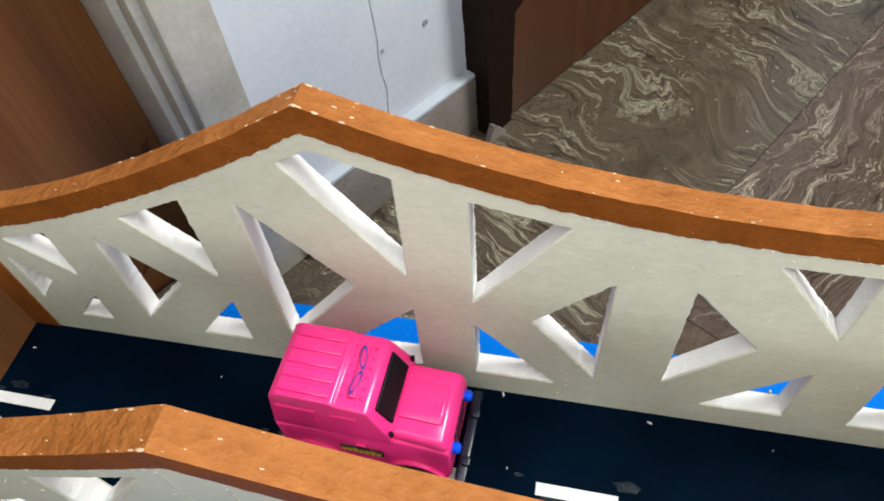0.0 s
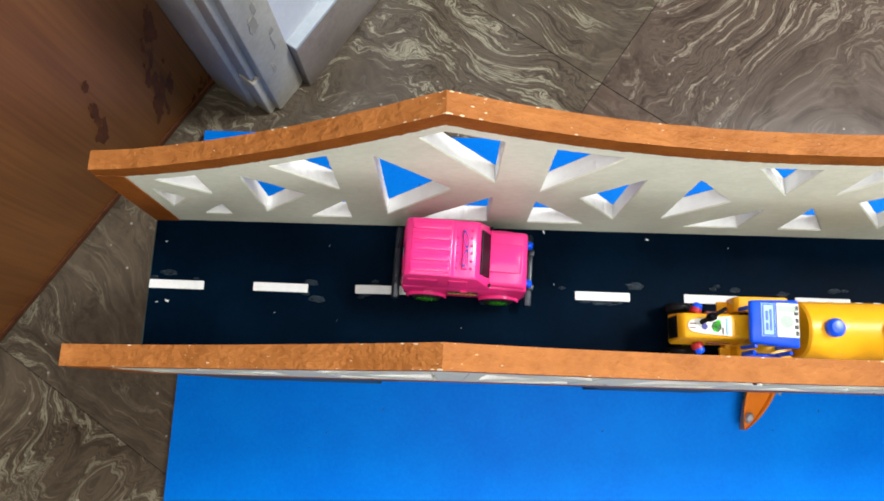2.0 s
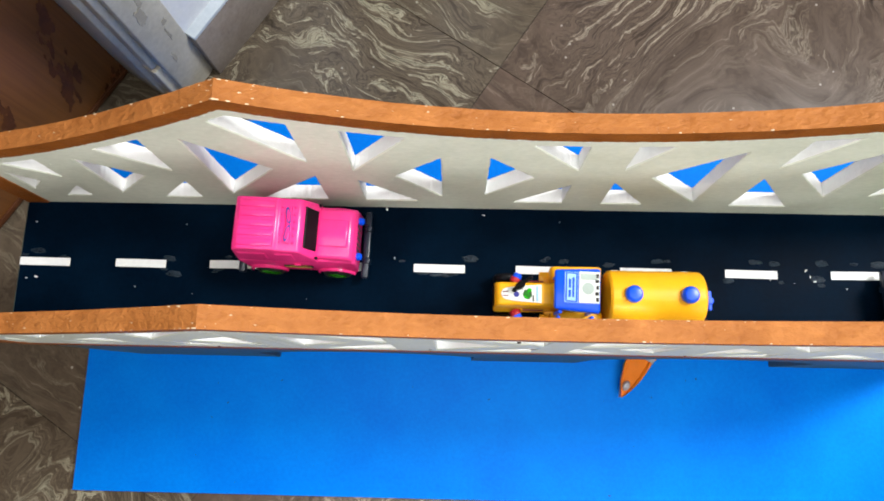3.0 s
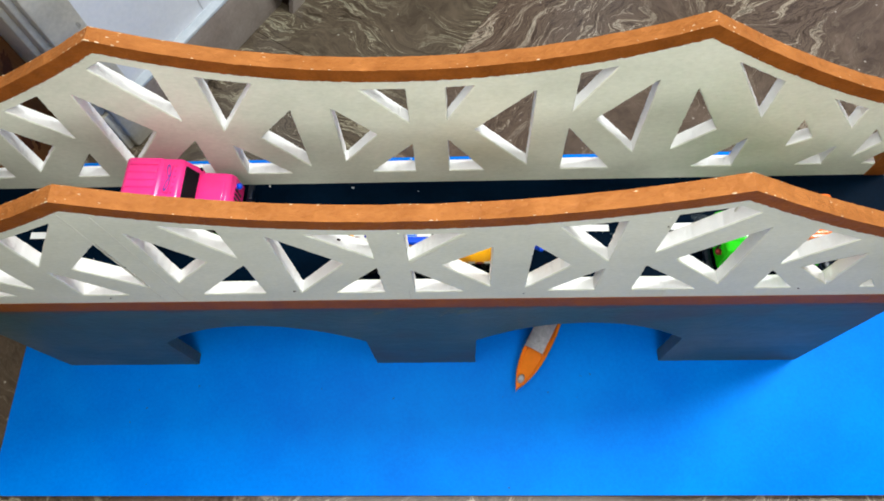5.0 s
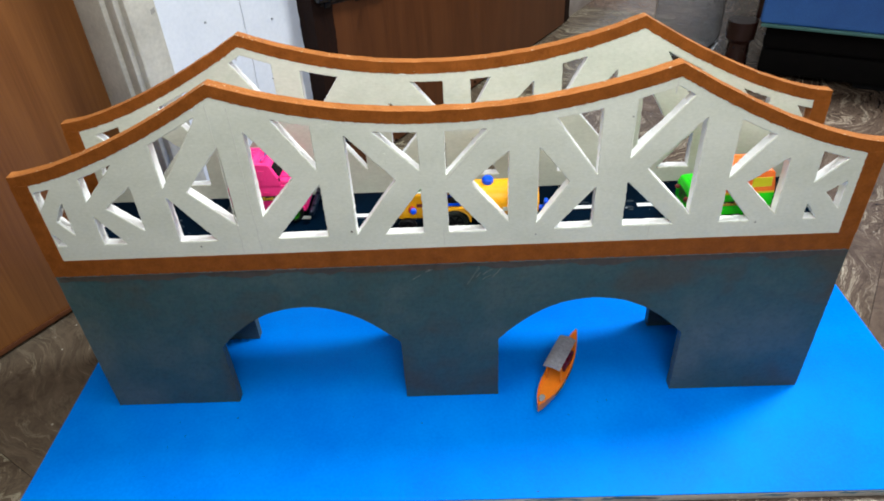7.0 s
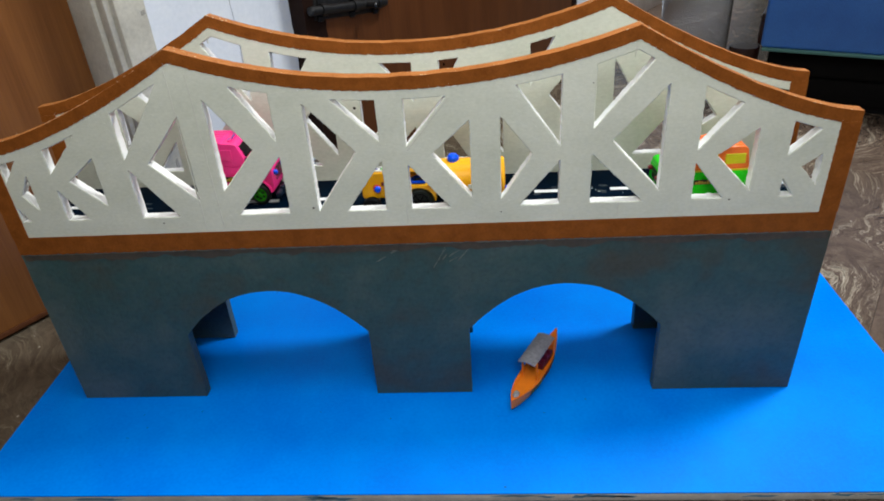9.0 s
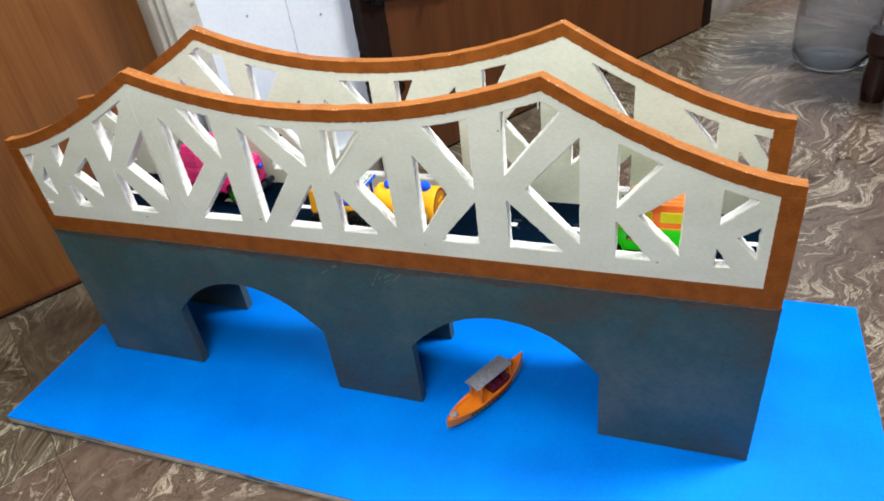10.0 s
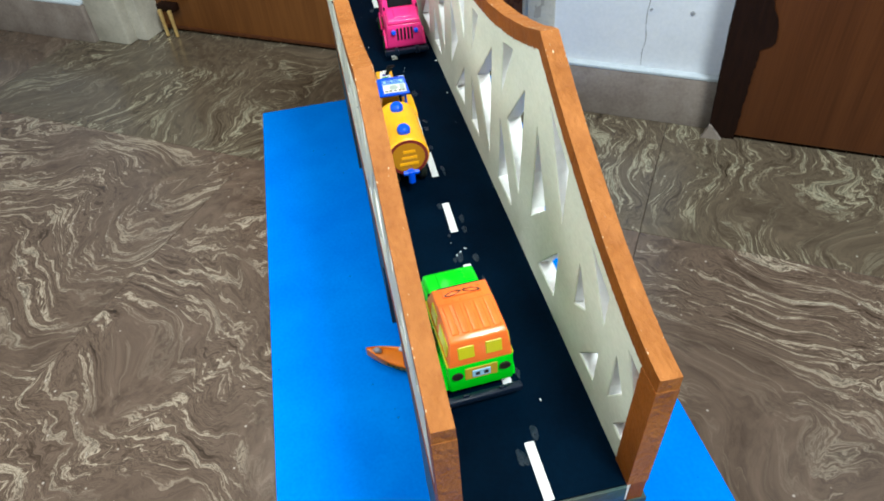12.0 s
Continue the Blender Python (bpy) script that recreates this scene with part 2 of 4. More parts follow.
def clear_plastic(name, colour, rough, ior):
    """Cloudy see-through plastic."""
    m, nt, bsdf = material(name)
    haze = node(nt, "ShaderNodeTexNoise", Scale=14.0, Detail=3.0)
    nt.links.new(coords(nt), haze.inputs["Vector"])
    rr = nt.nodes.new("ShaderNodeMapRange")
    rr.inputs["To Min"].default_value, rr.inputs["To Max"].default_value = rough * 0.5, rough * 1.5
    nt.links.new(haze.outputs["Fac"], rr.inputs["Value"])
    nt.links.new(rr.outputs[0], bsdf.inputs["Roughness"])
    bsdf.inputs["Base Color"].default_value = (*colour, 1)
    bsdf.inputs["Transmission Weight"].default_value = 0.96
    bsdf.inputs["IOR"].default_value = ior
    return m


TIN = clear_plastic("cloudy_clear_plastic", (0.80, 0.83, 0.86), 0.05, 1.14)


def plastic(name, colour, rough=0.22):
    dark = tuple(v * 0.86 for v in colour)
    return surface(name, dark, colour, 90, rough, 0.06, 0.06, 900, coat=0.06, spec=0.32)


PINK = plastic("pink_plastic", (0.95, 0.04, 0.27))
GREEN = plastic("green_plastic", (0.03, 0.72, 0.01))
ORANGE = plastic("orange_plastic", (0.98, 0.20, 0.035))
YELLOW = plastic("yellow_plastic", (0.97, 0.46, 0.006), 0.38)
TOY_BLUE = plastic("blue_plastic", (0.0, 0.085, 0.90), 0.3)
LIGHT_BLUE = plastic("light_blue_sticker", (0.35, 0.62, 0.85), 0.4)
BLACK = surface("black_plastic", (0.003, 0.003, 0.004), (0.007, 0.007, 0.009), 90, 0.4, 0.06, 0.06, 900, spec=0.12)
BUMPER = surface("dark_navy_plastic", (0.003, 0.007, 0.018), (0.006, 0.013, 0.030), 90, 0.3, 0.06, 0.1, 900)
TYRE = plastic("tyre_rubber", (0.012, 0.016, 0.012), 0.5)
HUB_GREEN = plastic("green_hub", (0.04, 0.34, 0.012))
RED_PLASTIC = plastic("red_plastic", (0.45, 0.02, 0.03), 0.3)
PRINT_BLUE = plastic("purple_blue_print", (0.05, 0.05, 0.32), 0.35)
TEAL_SMEAR = surface("thin_blue_smear", (0.02, 0.13, 0.26), (0.16, 0.30, 0.40), 120, 0.6, 0.1, 0.2, 500)
WATER_SPECK = surface("dark_blue_speck", (0.0, 0.05, 0.25), (0.0, 0.09, 0.40), 200, 0.6)
LIME = plastic("lime_window", (0.62, 0.58, 0.015), 0.3)
STICKER = plastic("white_sticker", (0.8, 0.82, 0.78), 0.4)
STICKER_GREY = plastic("grey_print", (0.42, 0.5, 0.46), 0.4)
STICKER_GREEN = plastic("dark_green_print", (0.05, 0.12, 0.04), 0.4)
PRINT = plastic("dark_print", (0.02, 0.015, 0.015), 0.4)
PRINT_OCHRE = plastic("ochre_print", (0.50, 0.22, 0.01), 0.35)
PRINT_GOLD = plastic("gold_print", (0.55, 0.36, 0.03), 0.35)
PRINT_RED = plastic("maroon_print", (0.20, 0.02, 0.02), 0.4)
BOAT_ORANGE = plastic("boat_orange", (0.93, 0.24, 0.015), 0.3)
BOAT_MAROON = plastic("maroon_seat", (0.11, 0.006, 0.022), 0.4)
BOAT_STRIPE = plastic("red_orange_stripe", (0.62, 0.10, 0.012), 0.35)
BOAT_GREEN = plastic("dark_green_stripe", (0.02, 0.075, 0.012), 0.35)
SILVER = surface("silver_glitter_foil", (0.30, 0.30, 0.34), (0.52, 0.52, 0.57), 300, 0.35, 0.15, 0.4, 1200, metal=0.4)


# ---- mesh helpers ----
def link_mesh(name, bm, mat, parent=None, label="", smooth=30):
    bmesh.ops.recalc_face_normals(bm, faces=bm.faces)
    me = bpy.data.meshes.new(name)
    bm.to_mesh(me)
    bm.free()
    for mt in (mat if isinstance(mat, (list, tuple)) else [mat]):
        me.materials.append(mt)
    if smooth:
        me.shade_smooth()
        me.set_sharp_from_angle(angle=radians(smooth))
    ob = new(name, me)
    if parent is not None:
        ob.parent = parent
    if label:
        tagged(ob, label)
    return ob


def part(name, bm, mat, parent, label=""):
    return link_mesh(name, bm, mat, parent, label)


def thing(name, label, category, m=None, group="", kind=""):
    ob = new(name)
    ob.empty_display_size = 0.02
    if m is not None:
        ob.matrix_basis = m
    return tagged(ob, label, category, group, kind)


def box(x0, x1, y0, y1, z0, z1, bevel=0.0, bm=None, seg=2, m=None):
    """A box with rounded edges, added to bm."""
    one = bmesh.new()
    bmesh.ops.create_cube(one, size=1.0)
    for v in one.verts:
        v.co = Vector((x0 + (v.co.x + 0.5) * (x1 - x0), y0 + (v.co.y + 0.5) * (y1 - y0), z0 + (v.co.z + 0.5) * (z1 - z0)))
    if bevel:
        bmesh.ops.bevel(one, geom=list(one.edges), offset=bevel, segments=seg, profile=0.5, affect="EDGES")
    if m is not None:
        bmesh.ops.transform(one, matrix=m, verts=one.verts)
    return merge(bm, one)


def merge(bm, one):
    if bm is None:
        return one
    me = bpy.data.meshes.new("joined")
    one.to_mesh(me)
    one.free()
    bm.from_mesh(me)
    bpy.data.meshes.remove(me)
    return bm


def lathe(profile, axis_m=None, steps=24, bm=None):
    """Turns (radius, height) pairs round z."""
    one = bmesh.new()
    rings = []
    for r, h in profile:
        if r < 1e-6:
            rings.append([one.verts.new((0, 0, h))])
        else:
            rings.append([one.verts.new((r * math.cos(a), r * math.sin(a), h)) for a in
                          [2 * math.pi * k / steps for k in range(steps)]])
    for a, b in zip(rings, rings[1:]):
        for k in range(steps):
            quad = [a[k % len(a)], a[(k + 1) % len(a)], b[(k + 1) % len(b)], b[k % len(b)]]
            keep = []
            for v in quad:
                if v not in keep:
                    keep.append(v)
            if len(keep) > 2:
                one.faces.new(keep)
    if axis_m is not None:
        bmesh.ops.transform(one, matrix=axis_m, verts=one.verts)
    return merge(bm, one)


def cylinder(r, h, m=None, bevel=0.0, steps=20, bm=None):
    b = min(bevel, r * 0.9, h * 0.45)
    prof = [(0, 0), (r - b, 0), (r, b), (r, h - b), (r - b, h), (0, h)] if b else [(0, 0), (r, 0), (r, h), (0, h)]
    return lathe(prof, m, steps, bm)


def prism(profile, half, bevel=0.0, seg=2, bm=None):
    """A side profile of (x, z) pairs, widened to y = -half(x, z) .. half(x, z)."""
    one = bmesh.new()
    sides = [[one.verts.new((x, s * half(x, z), z)) for x, z in profile] for s in (-1, 1)]
    count = len(profile)
    for k in range(count):
        one.faces.new((sides[0][k], sides[0][(k + 1) % count], sides[1][(k + 1) % count], sides[1][k]))
    one.faces.new(sides[0][::-1])
    one.faces.new(sides[1])
    bmesh.ops.recalc_face_normals(one, faces=one.faces)
    if bevel:
        hard = [e for e in one.edges if e.calc_face_angle(0) > radians(28)]
        bmesh.ops.bevel(one, geom=hard, offset=bevel, segments=seg, profile=0.5, affect="EDGES", clamp_overlap=True)
    return merge(bm, one)


def plate(loops, y0, y1, rim=0):
    """A flat board in the xz plane with holes: the first loop is its outline."""
    flat = bmesh.new()
    edges = []
    for loop in loops:
        vs = [flat.verts.new((x, 0, z)) for x, z in loop]
        edges += [flat.edges.new((vs[k], vs[(k + 1) % len(vs)])) for k in range(len(vs))]
    flat.verts.index_update()
    bmesh.ops.triangle_fill(flat, use_beauty=True, use_dissolve=False, edges=edges, normal=(0, -1, 0))
    flat.verts.index_update()
    bm = bmesh.new()
    front = [bm.verts.new((v.co.x, y0, v.co.z)) for v in flat.verts]
    back = [bm.verts.new((v.co.x, y1, v.co.z)) for v in flat.verts]
    for f in flat.faces:
        ids = [v.index for v in f.verts]
        bm.faces.new([front[i] for i in ids])
        bm.faces.new([back[i] for i in ids[::-1]])
    for e in flat.edges:
        if len(e.link_faces) == 1:
            a, b = e.verts[0].index, e.verts[1].index
            bm.faces.new((front[a], front[b], back[b], back[a])).material_index = rim
    flat.free()
    return bm


def soft_plate(loops, y0, y1, rim, r):
    """Like plate(), with the edges of the holes worn round by r."""
    wide = [list(loops[0])]
    for loop in loops[1:]:
        count = len(loop)
        area = sum(loop[k][0] * loop[(k + 1) % count][1] - loop[(k + 1) % count][0] * loop[k][1] for k in range(count))
        side = 1 if area > 0 else -1
        grown = []
        for k, (x, z) in enumerate(loop):
            (xa, za), (xb, zb) = loop[k - 1], loop[(k + 1) % count]
            size = math.hypot(xb - xa, zb - za) or 1
            grown.append((side * (zb - za) / size, -side * (xb - xa) / size))
        wide.append(grown)
    flat = bmesh.new()
    edges, starts, at = [], [], 0
    for k, loop in enumerate(loops):
        vs = [flat.verts.new((x + (wide[k][i][0] * r if k else 0), 0, z + (wide[k][i][1] * r if k else 0))) for i, (x, z) in enumerate(loop)]
        edges += [flat.edges.new((vs[i], vs[(i + 1) % len(vs)])) for i in range(len(vs))]
        starts.append(at)
        at += len(vs)
    flat.verts.index_update()
    bmesh.ops.triangle_fill(flat, use_beauty=True, use_dissolve=False, edges=edges, normal=(0, -1, 0))
    flat.verts.index_update()
    bm = bmesh.new()
    front = [bm.verts.new((v.co.x, y0, v.co.z)) for v in flat.verts]
    back = [bm.verts.new((v.co.x, y1, v.co.z)) for v in flat.verts]
    for f in flat.faces:
        ids = [v.index for v in f.verts]
        bm.faces.new([front[i] for i in ids])
        bm.faces.new([back[i] for i in ids[::-1]])
    flat.free()
    steps = [radians(90)]
    for k, loop in enumerate(loops):
        count = len(loop)
        rings = [front[starts[k]:starts[k] + count]]
        if k:
            for a in steps:
                out, deep = r * (1 - math.sin(a)), r * (1 - math.cos(a))
                rings.append([bm.verts.new((x + wide[k][i][0] * out, y0 + deep, z + wide[k][i][1] * out)) for i, (x, z) in enumerate(loop)])
            for a in reversed(steps):
                out, deep = r * (1 - math.sin(a)), r * (1 - math.cos(a))
                rings.append([bm.verts.new((x + wide[k][i][0] * out, y1 - deep, z + wide[k][i][1] * out)) for i, (x, z) in enumerate(loop)])
        rings.append(back[starts[k]:starts[k] + count])
        for n, (a, b) in enumerate(zip(rings, rings[1:])):
            for i in range(count):
                face = bm.faces.new((a[i], a[(i + 1) % count], b[(i + 1) % count], b[i]))
                face.material_index = rim if not k or 0 < n < len(rings) - 2 else 0
    return bm


def ragged(points, step, amount, seed, pitch=190):
    """Splits the sides of a loop and shakes them a little, like a cut by hand."""
    out = []
    for k, (x, z) in enumerate(points):
        x2, z2 = points[(k + 1) % len(points)]
        size = math.hypot(x2 - x, z2 - z)
        count = max(1, round(size / step))
        for j in range(count):
            f = j / count
            px, pz = x + (x2 - x) * f, z + (z2 - z) * f
            w = noise.noise_vector(Vector((px * pitch, pz * pitch, seed)))
            out.append((px + w.x * amount, pz + w.y * amount))
    return out


# ---- the bridge model ----
WIDE, FOAM_T = 0.122, 0.011
ROAD_Z, WALL_Z = 0.220, 0.200
MID_Z, END_Z, END_X = 0.3655, 0.317, 0.400
FRONT_PEAKS, BACK_PEAKS = (0.194, 0.206, 0.3985), (0.202, 0.1955, 0.401)


def crest(x, peaks):
    """Height of a truss's upper edge; peaks: how far out its two peaks lie, and their height."""
    ax, at, top = abs(x), peaks[0] if x < 0 else peaks[1], peaks[2]
    if ax <= at:
        return MID_Z + (top - MID_Z) * (ax / at) ** 2.1
    return top - (top - END_Z) * (1 - (1 - min(1, (ax - at) / (END_X - at))) ** 1.45)


# K-shaped bracing, one row a bay: x of the post with the node, x of the plain post, height of the node, half the node's
# height, reach of the upper and lower brace across the bay, offset of the middle opening, its gap under the crest
# and its foot above the sill.
BAYS = [
    (-0.382, -0.360, 0.266, 0.014, 0.76, 0.40, 0.010, 0.038, 0.013),
    (-0.335, -0.290, 0.279, 0.0085, 0.78, 0.50, 0.0155, 0.048, 0.015),
    (-0.259, -0.198, 0.2936, 0.005, 0.80, 0.61, 0.0215, 0.058, 0.0165),
    (-0.1125, -0.172, 0.3035, 0.0078, 0.56, 0.83, 0.0235, 0.0385, 0.0255),
    (-0.0188, -0.0838, 0.2975, 0.0095, 0.605, 0.57, 0.0225, 0.026, 0.0005),
    (0.0055, 0.0630, 0.292, 0.0092, 0.66, 0.64, 0.0225, 0.045, 0.010),
    (0.1440, 0.0905, 0.2887, 0.0065, 0.75, 0.68, 0.0248, 0.046, 0.007),
    (0.1727, 0.2350, 0.2985, 0.0125, 0.76, 0.77, 0.017, 0.033, 0.0105),
    (0.2655, 0.3165, 0.280, 0.0065, 0.65, 0.55, 0.0175, 0.036, 0.007),
    (0.3446, 0.3750, 0.2665, 0.0115, 0.82, 0.38, 0.0143, 0.043, 0.010),
]
BACK_BAYS = [
    (-0.341, -0.3755, 0.269, 0.0098, 0.78, 0.54, 0.020, 0.0355, 0.014),
    (-0.259, -0.3147, 0.283, 0.0108, 0.605, 0.49, 0.0225, 0.028, 0.008),
    (-0.1665, -0.2335, 0.300, 0.0130, 0.625, 0.70, 0.025, 0.032, 0.009),
    (-0.1388, -0.0826, 0.290, 0.0093, 0.66, 0.67, 0.026, 0.048, 0.011),
    (0.0040, -0.0525, 0.291, 0.014, 0.58, 0.64, 0.0262, 0.043, 0.0165),
    (0.0322, 0.0963, 0.295, 0.0128, 0.32, 0.45, 0.0207, 0.032, 0.007),
    (0.1246, 0.1800, 0.3053, 0.0105, 0.44, 0.72, 0.0187, 0.044, 0.023),
    (0.2660, 0.2090, 0.290, 0.0125, 0.67, 0.58, 0.0295, 0.058, 0.026),
    (0.3393, 0.2988, 0.2755, 0.012, 0.74, 0.53, 0.024, 0.050, 0.027),
    (0.3840, 0.3590, 0.268, 0.010, 0.60, 0.50, 0.012, 0.040, 0.011),
]
SILL_Z, TOP_GAP = 0.2375, 0.0205


def bay_openings(peaks, xn, xf, zn, half, up, low, off, gap, foot):
    w = xf - xn
    side = 1 if w > 0 else -1
    xs = [xn + w * up * f for f in (1.0, 0.85, 0.7, 0.55, 0.4, 0.2, 0.0)]
    upper = [(xn, zn + half)] + [(x, crest(x, peaks) - TOP_GAP) for x in xs]
    middle = [(xn + side * off, zn), (xf, crest(xf, peaks) - gap), (xf, SILL_Z + foot)]
    lower = [(xn, zn - half), (xn, SILL_Z), (xn + w * low, SILL_Z)]
    return [upper, middle, lower]


def strip(xs, low, high, y0, y1, seed, rim=0):
    """A painted band along x between two height curves, with an uneven lower edge."""
    loop = [(x, low(x) + 0.0008 * noise.noise(Vector((x * 260, 0, seed))) + 0.0009 * noise.noise(Vector((x * 800, 3, seed))))
            for x in xs] + [(x, high(x)) for x in reversed(xs)]
    return plate([loop], y0, y1, rim)


def inside(loop, x, z):
    """Whether a point lies within a loop."""
    odd = False
    for (xa, za), (xb, zb) in zip(loop, loop[1:] + loop[:1]):
        if (za > z) != (zb > z) and x < xa + (z - za) * (xb - xa) / (zb - za):
            odd = not odd
    return odd


def build_truss(parent, m, seed, bays, peaks):
    xs = sorted({-END_X + 0.8 * k / 80 for k in range(81)} | {-peaks[0], peaks[1]})
    outline = [(x, crest(x, peaks) - 0.0032) for x in xs] + [(END_X - 0.0004, WALL_Z), (-END_X + 0.0004, WALL_Z)]
    loops = [outline]
    for row, bay in enumerate(bays):
        for col, hole in enumerate(bay_openings(peaks, *bay)):
            loops.append(ragged(hole, 0.0016, 0.0006, seed + row * 3 + col, 430))
    panel = link_mesh("truss_panel", soft_plate(loops, 0.0, FOAM_T, 1, 0.0007), [FOAM, WHITE_FOAM], parent, "cream painted foam board truss with cut triangles", 32)
    panel.matrix_basis = m
    fine = sorted({-END_X + 0.8 * k / 420 for k in range(421)} | {-peaks[0], peaks[1]})
    p = 0.0004
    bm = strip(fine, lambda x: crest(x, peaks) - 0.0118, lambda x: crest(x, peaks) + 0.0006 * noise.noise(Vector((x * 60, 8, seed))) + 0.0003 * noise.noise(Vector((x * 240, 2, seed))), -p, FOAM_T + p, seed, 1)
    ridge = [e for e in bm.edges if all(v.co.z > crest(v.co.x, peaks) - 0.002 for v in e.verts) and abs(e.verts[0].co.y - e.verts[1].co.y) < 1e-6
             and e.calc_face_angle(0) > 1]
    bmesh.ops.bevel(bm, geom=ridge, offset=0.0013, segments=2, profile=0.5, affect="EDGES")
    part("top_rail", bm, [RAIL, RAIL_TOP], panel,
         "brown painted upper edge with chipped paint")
    part("bottom_rail", strip(fine, lambda x: WALL_Z - 0.0005, lambda x: WALL_Z + 0.0195, -p, FOAM_T - 0.002, seed + 5), RAIL, panel,
         "brown painted lower edge")
    for s in (-1, 1):
        inner, outer = s * (END_X - 0.0165), s * (END_X + p)
        bm = bmesh.new()
        zs = [WALL_Z + 0.0195 + (END_Z - 0.0095 - WALL_Z - 0.0195) * k / 40 for k in range(41)]
        loop = [(inner + s * 0.0006 * noise.noise(Vector((z * 300, s, seed))), z) for z in zs] + [(outer, z) for z in reversed(zs)]
        # end faces reuse the paler orange: their lit brightness is put into the colour
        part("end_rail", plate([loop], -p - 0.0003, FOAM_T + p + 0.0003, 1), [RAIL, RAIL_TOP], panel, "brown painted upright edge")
    # bare foam showing where paint has chipped off the upper edge
    rnd = random.Random(seed)
    for _ in range(90):
        x = rnd.uniform(-0.39, 0.39) if rnd.random() < 0.7 else rnd.choice((-peaks[0], peaks[1])) + rnd.uniform(-0.02, 0.02)
        w, y = 0.0002 + 0.0006 * rnd.random() ** 2, rnd.choice((0.0, FOAM_T * rnd.random(), FOAM_T))
        w *= 1.35 if min(abs(x + peaks[0]), abs(x - peaks[1])) < 0.02 else 1.0
        slope = math.atan((crest(x + 0.001, peaks) - crest(x - 0.001, peaks)) / 0.002)
        bm = lathe([(0, -0.0003), (w, -0.0002), (w * 0.8, 0.0003), (0, 0.0005)], pose(x, y, crest(x, peaks), 0, -math.degrees(slope), 0)
                   @ Matrix.Diagonal((1.6, 0.5, 1, 1)), 7)
        part("paint_chip", bm, CHIP, panel)
    # white foam grains along the paint's ragged edge
    bm = bmesh.new()
    for _ in range(420):
        x, y = rnd.uniform(-0.385, 0.385), rnd.choice((-0.0003, FOAM_T + 0.0003))
        r = 0.0003 + 0.0006 * rnd.random() ** 2
        z = crest(x, peaks) - 0.0120 + rnd.gauss(0, 0.0008)
        lathe([(r, 0), (0, 0.00015)], pose(x, y, z, 90 if y < 0 else -90, 0, 0) @ pose(0, 0, 0, 0, 0, rnd.uniform(0, 180)) @ Matrix.Diagonal((1.9, 0.45, 1, 1)), 6, bm)
    tagged(part("foam_grains", bm, WHITE_FOAM, panel), "white foam grains along the paint edge", kind="stuff")
    # small nibs in the cream paint
    bm = bmesh.new()
    made = 0
    while made < 420:
        x, z, y = rnd.uniform(-0.375, 0.375), rnd.uniform(0.224, 0.380), rnd.choice((-0.0001, FOAM_T + 0.0001))
        if z > crest(x, peaks) - 0.015 or any(inside(loop, x + a, z + b) for loop in loops[1:] for a in (-0.0015, 0.0015) for b in (-0.0015, 0.0015)):
            continue
        r = 0.0002 + 0.0005 * rnd.random() ** 2
        lathe([(r, 0.0), (r * 0.6, 0.00018), (0, 0.00022)], pose(x, y, z, 90 if y < 0 else -90, 0, 0) @ pose(0, 0, 0, 0, 0, rnd.uniform(-25, 25))
              @ Matrix.Diagonal((1.9, 0.7, 1, 1)), 6, bm)
        made += 1
    tagged(part("paint_nibs", bm, FOAM, panel), "small nibs in the cream paint", kind="stuff")
    # glued seams between the foam pieces
    for x, z0, z1 in ((-0.199, 0.222, 0.380), (-0.181, 0.222, 0.376), (0.0005, 0.222, 0.240), (0.199, 0.222, 0.236), (0.2035, 0.372, 0.384)):
        bm = plate([ragged([(x - 0.0004, z0), (x + 0.0004, z0), (x + 0.0004, z1), (x - 0.0004, z1)], 0.006, 0.0006, seed + x)], -0.0003, 0.001)
        part("seam", bm, SEAM, panel)
    loop = ragged([(0.006, 0.2962), (0.046, 0.3442), (0.0454, 0.3448), (0.0054, 0.2968)], 0.006, 0.0003, seed + 9)
    part("seam", plate([loop], -0.0003, 0.001), SEAM, panel)
    for x, z, r in ((-0.037, 0.339, 0.0014), (-0.089, 0.242, 0.0012), (0.30, 0.236, 0.0008), (0.09, 0.231, 0.0007), (-0.24, 0.231, 0.0008), (0.17, 0.352, 0.0006)):
        bm = lathe([(r, -0.0002), (r * 0.8, 0.0004), (0, 0.0004)], pose(x, 0, z, 90, 0, 0), 9)
        for v in bm.verts:
            v.co += noise.noise_vector(v.co * 700 + Vector((seed, 0, 0))) * r * 0.35
        part("pin_hole", bm, DARK_WOOD, panel, "small dark pin hole")
    return panel


bridge = thing("model_bridge", "handmade foam bridge model with cream trusses over grey arches", "bridge model")
build_truss(bridge, Matrix.Identity(4), 11, BAYS, FRONT_PEAKS)
build_truss(bridge, pose(0, WIDE - 0.0045, WALL_Z, -2.0, 0, 0) @ pose(0, 0, -WALL_Z, 0, 0, 180), 47, [(-a, -b, *rest) for a, b, *rest in BACK_BAYS], BACK_PEAKS)


def arch_line(x):
    for c in (-0.154, 0.154):
        q = abs(x - c) / 0.100
        if q <= 1:
            return 0.090 + 0.056 * (1 - q ** 2.1)
    return 0.0


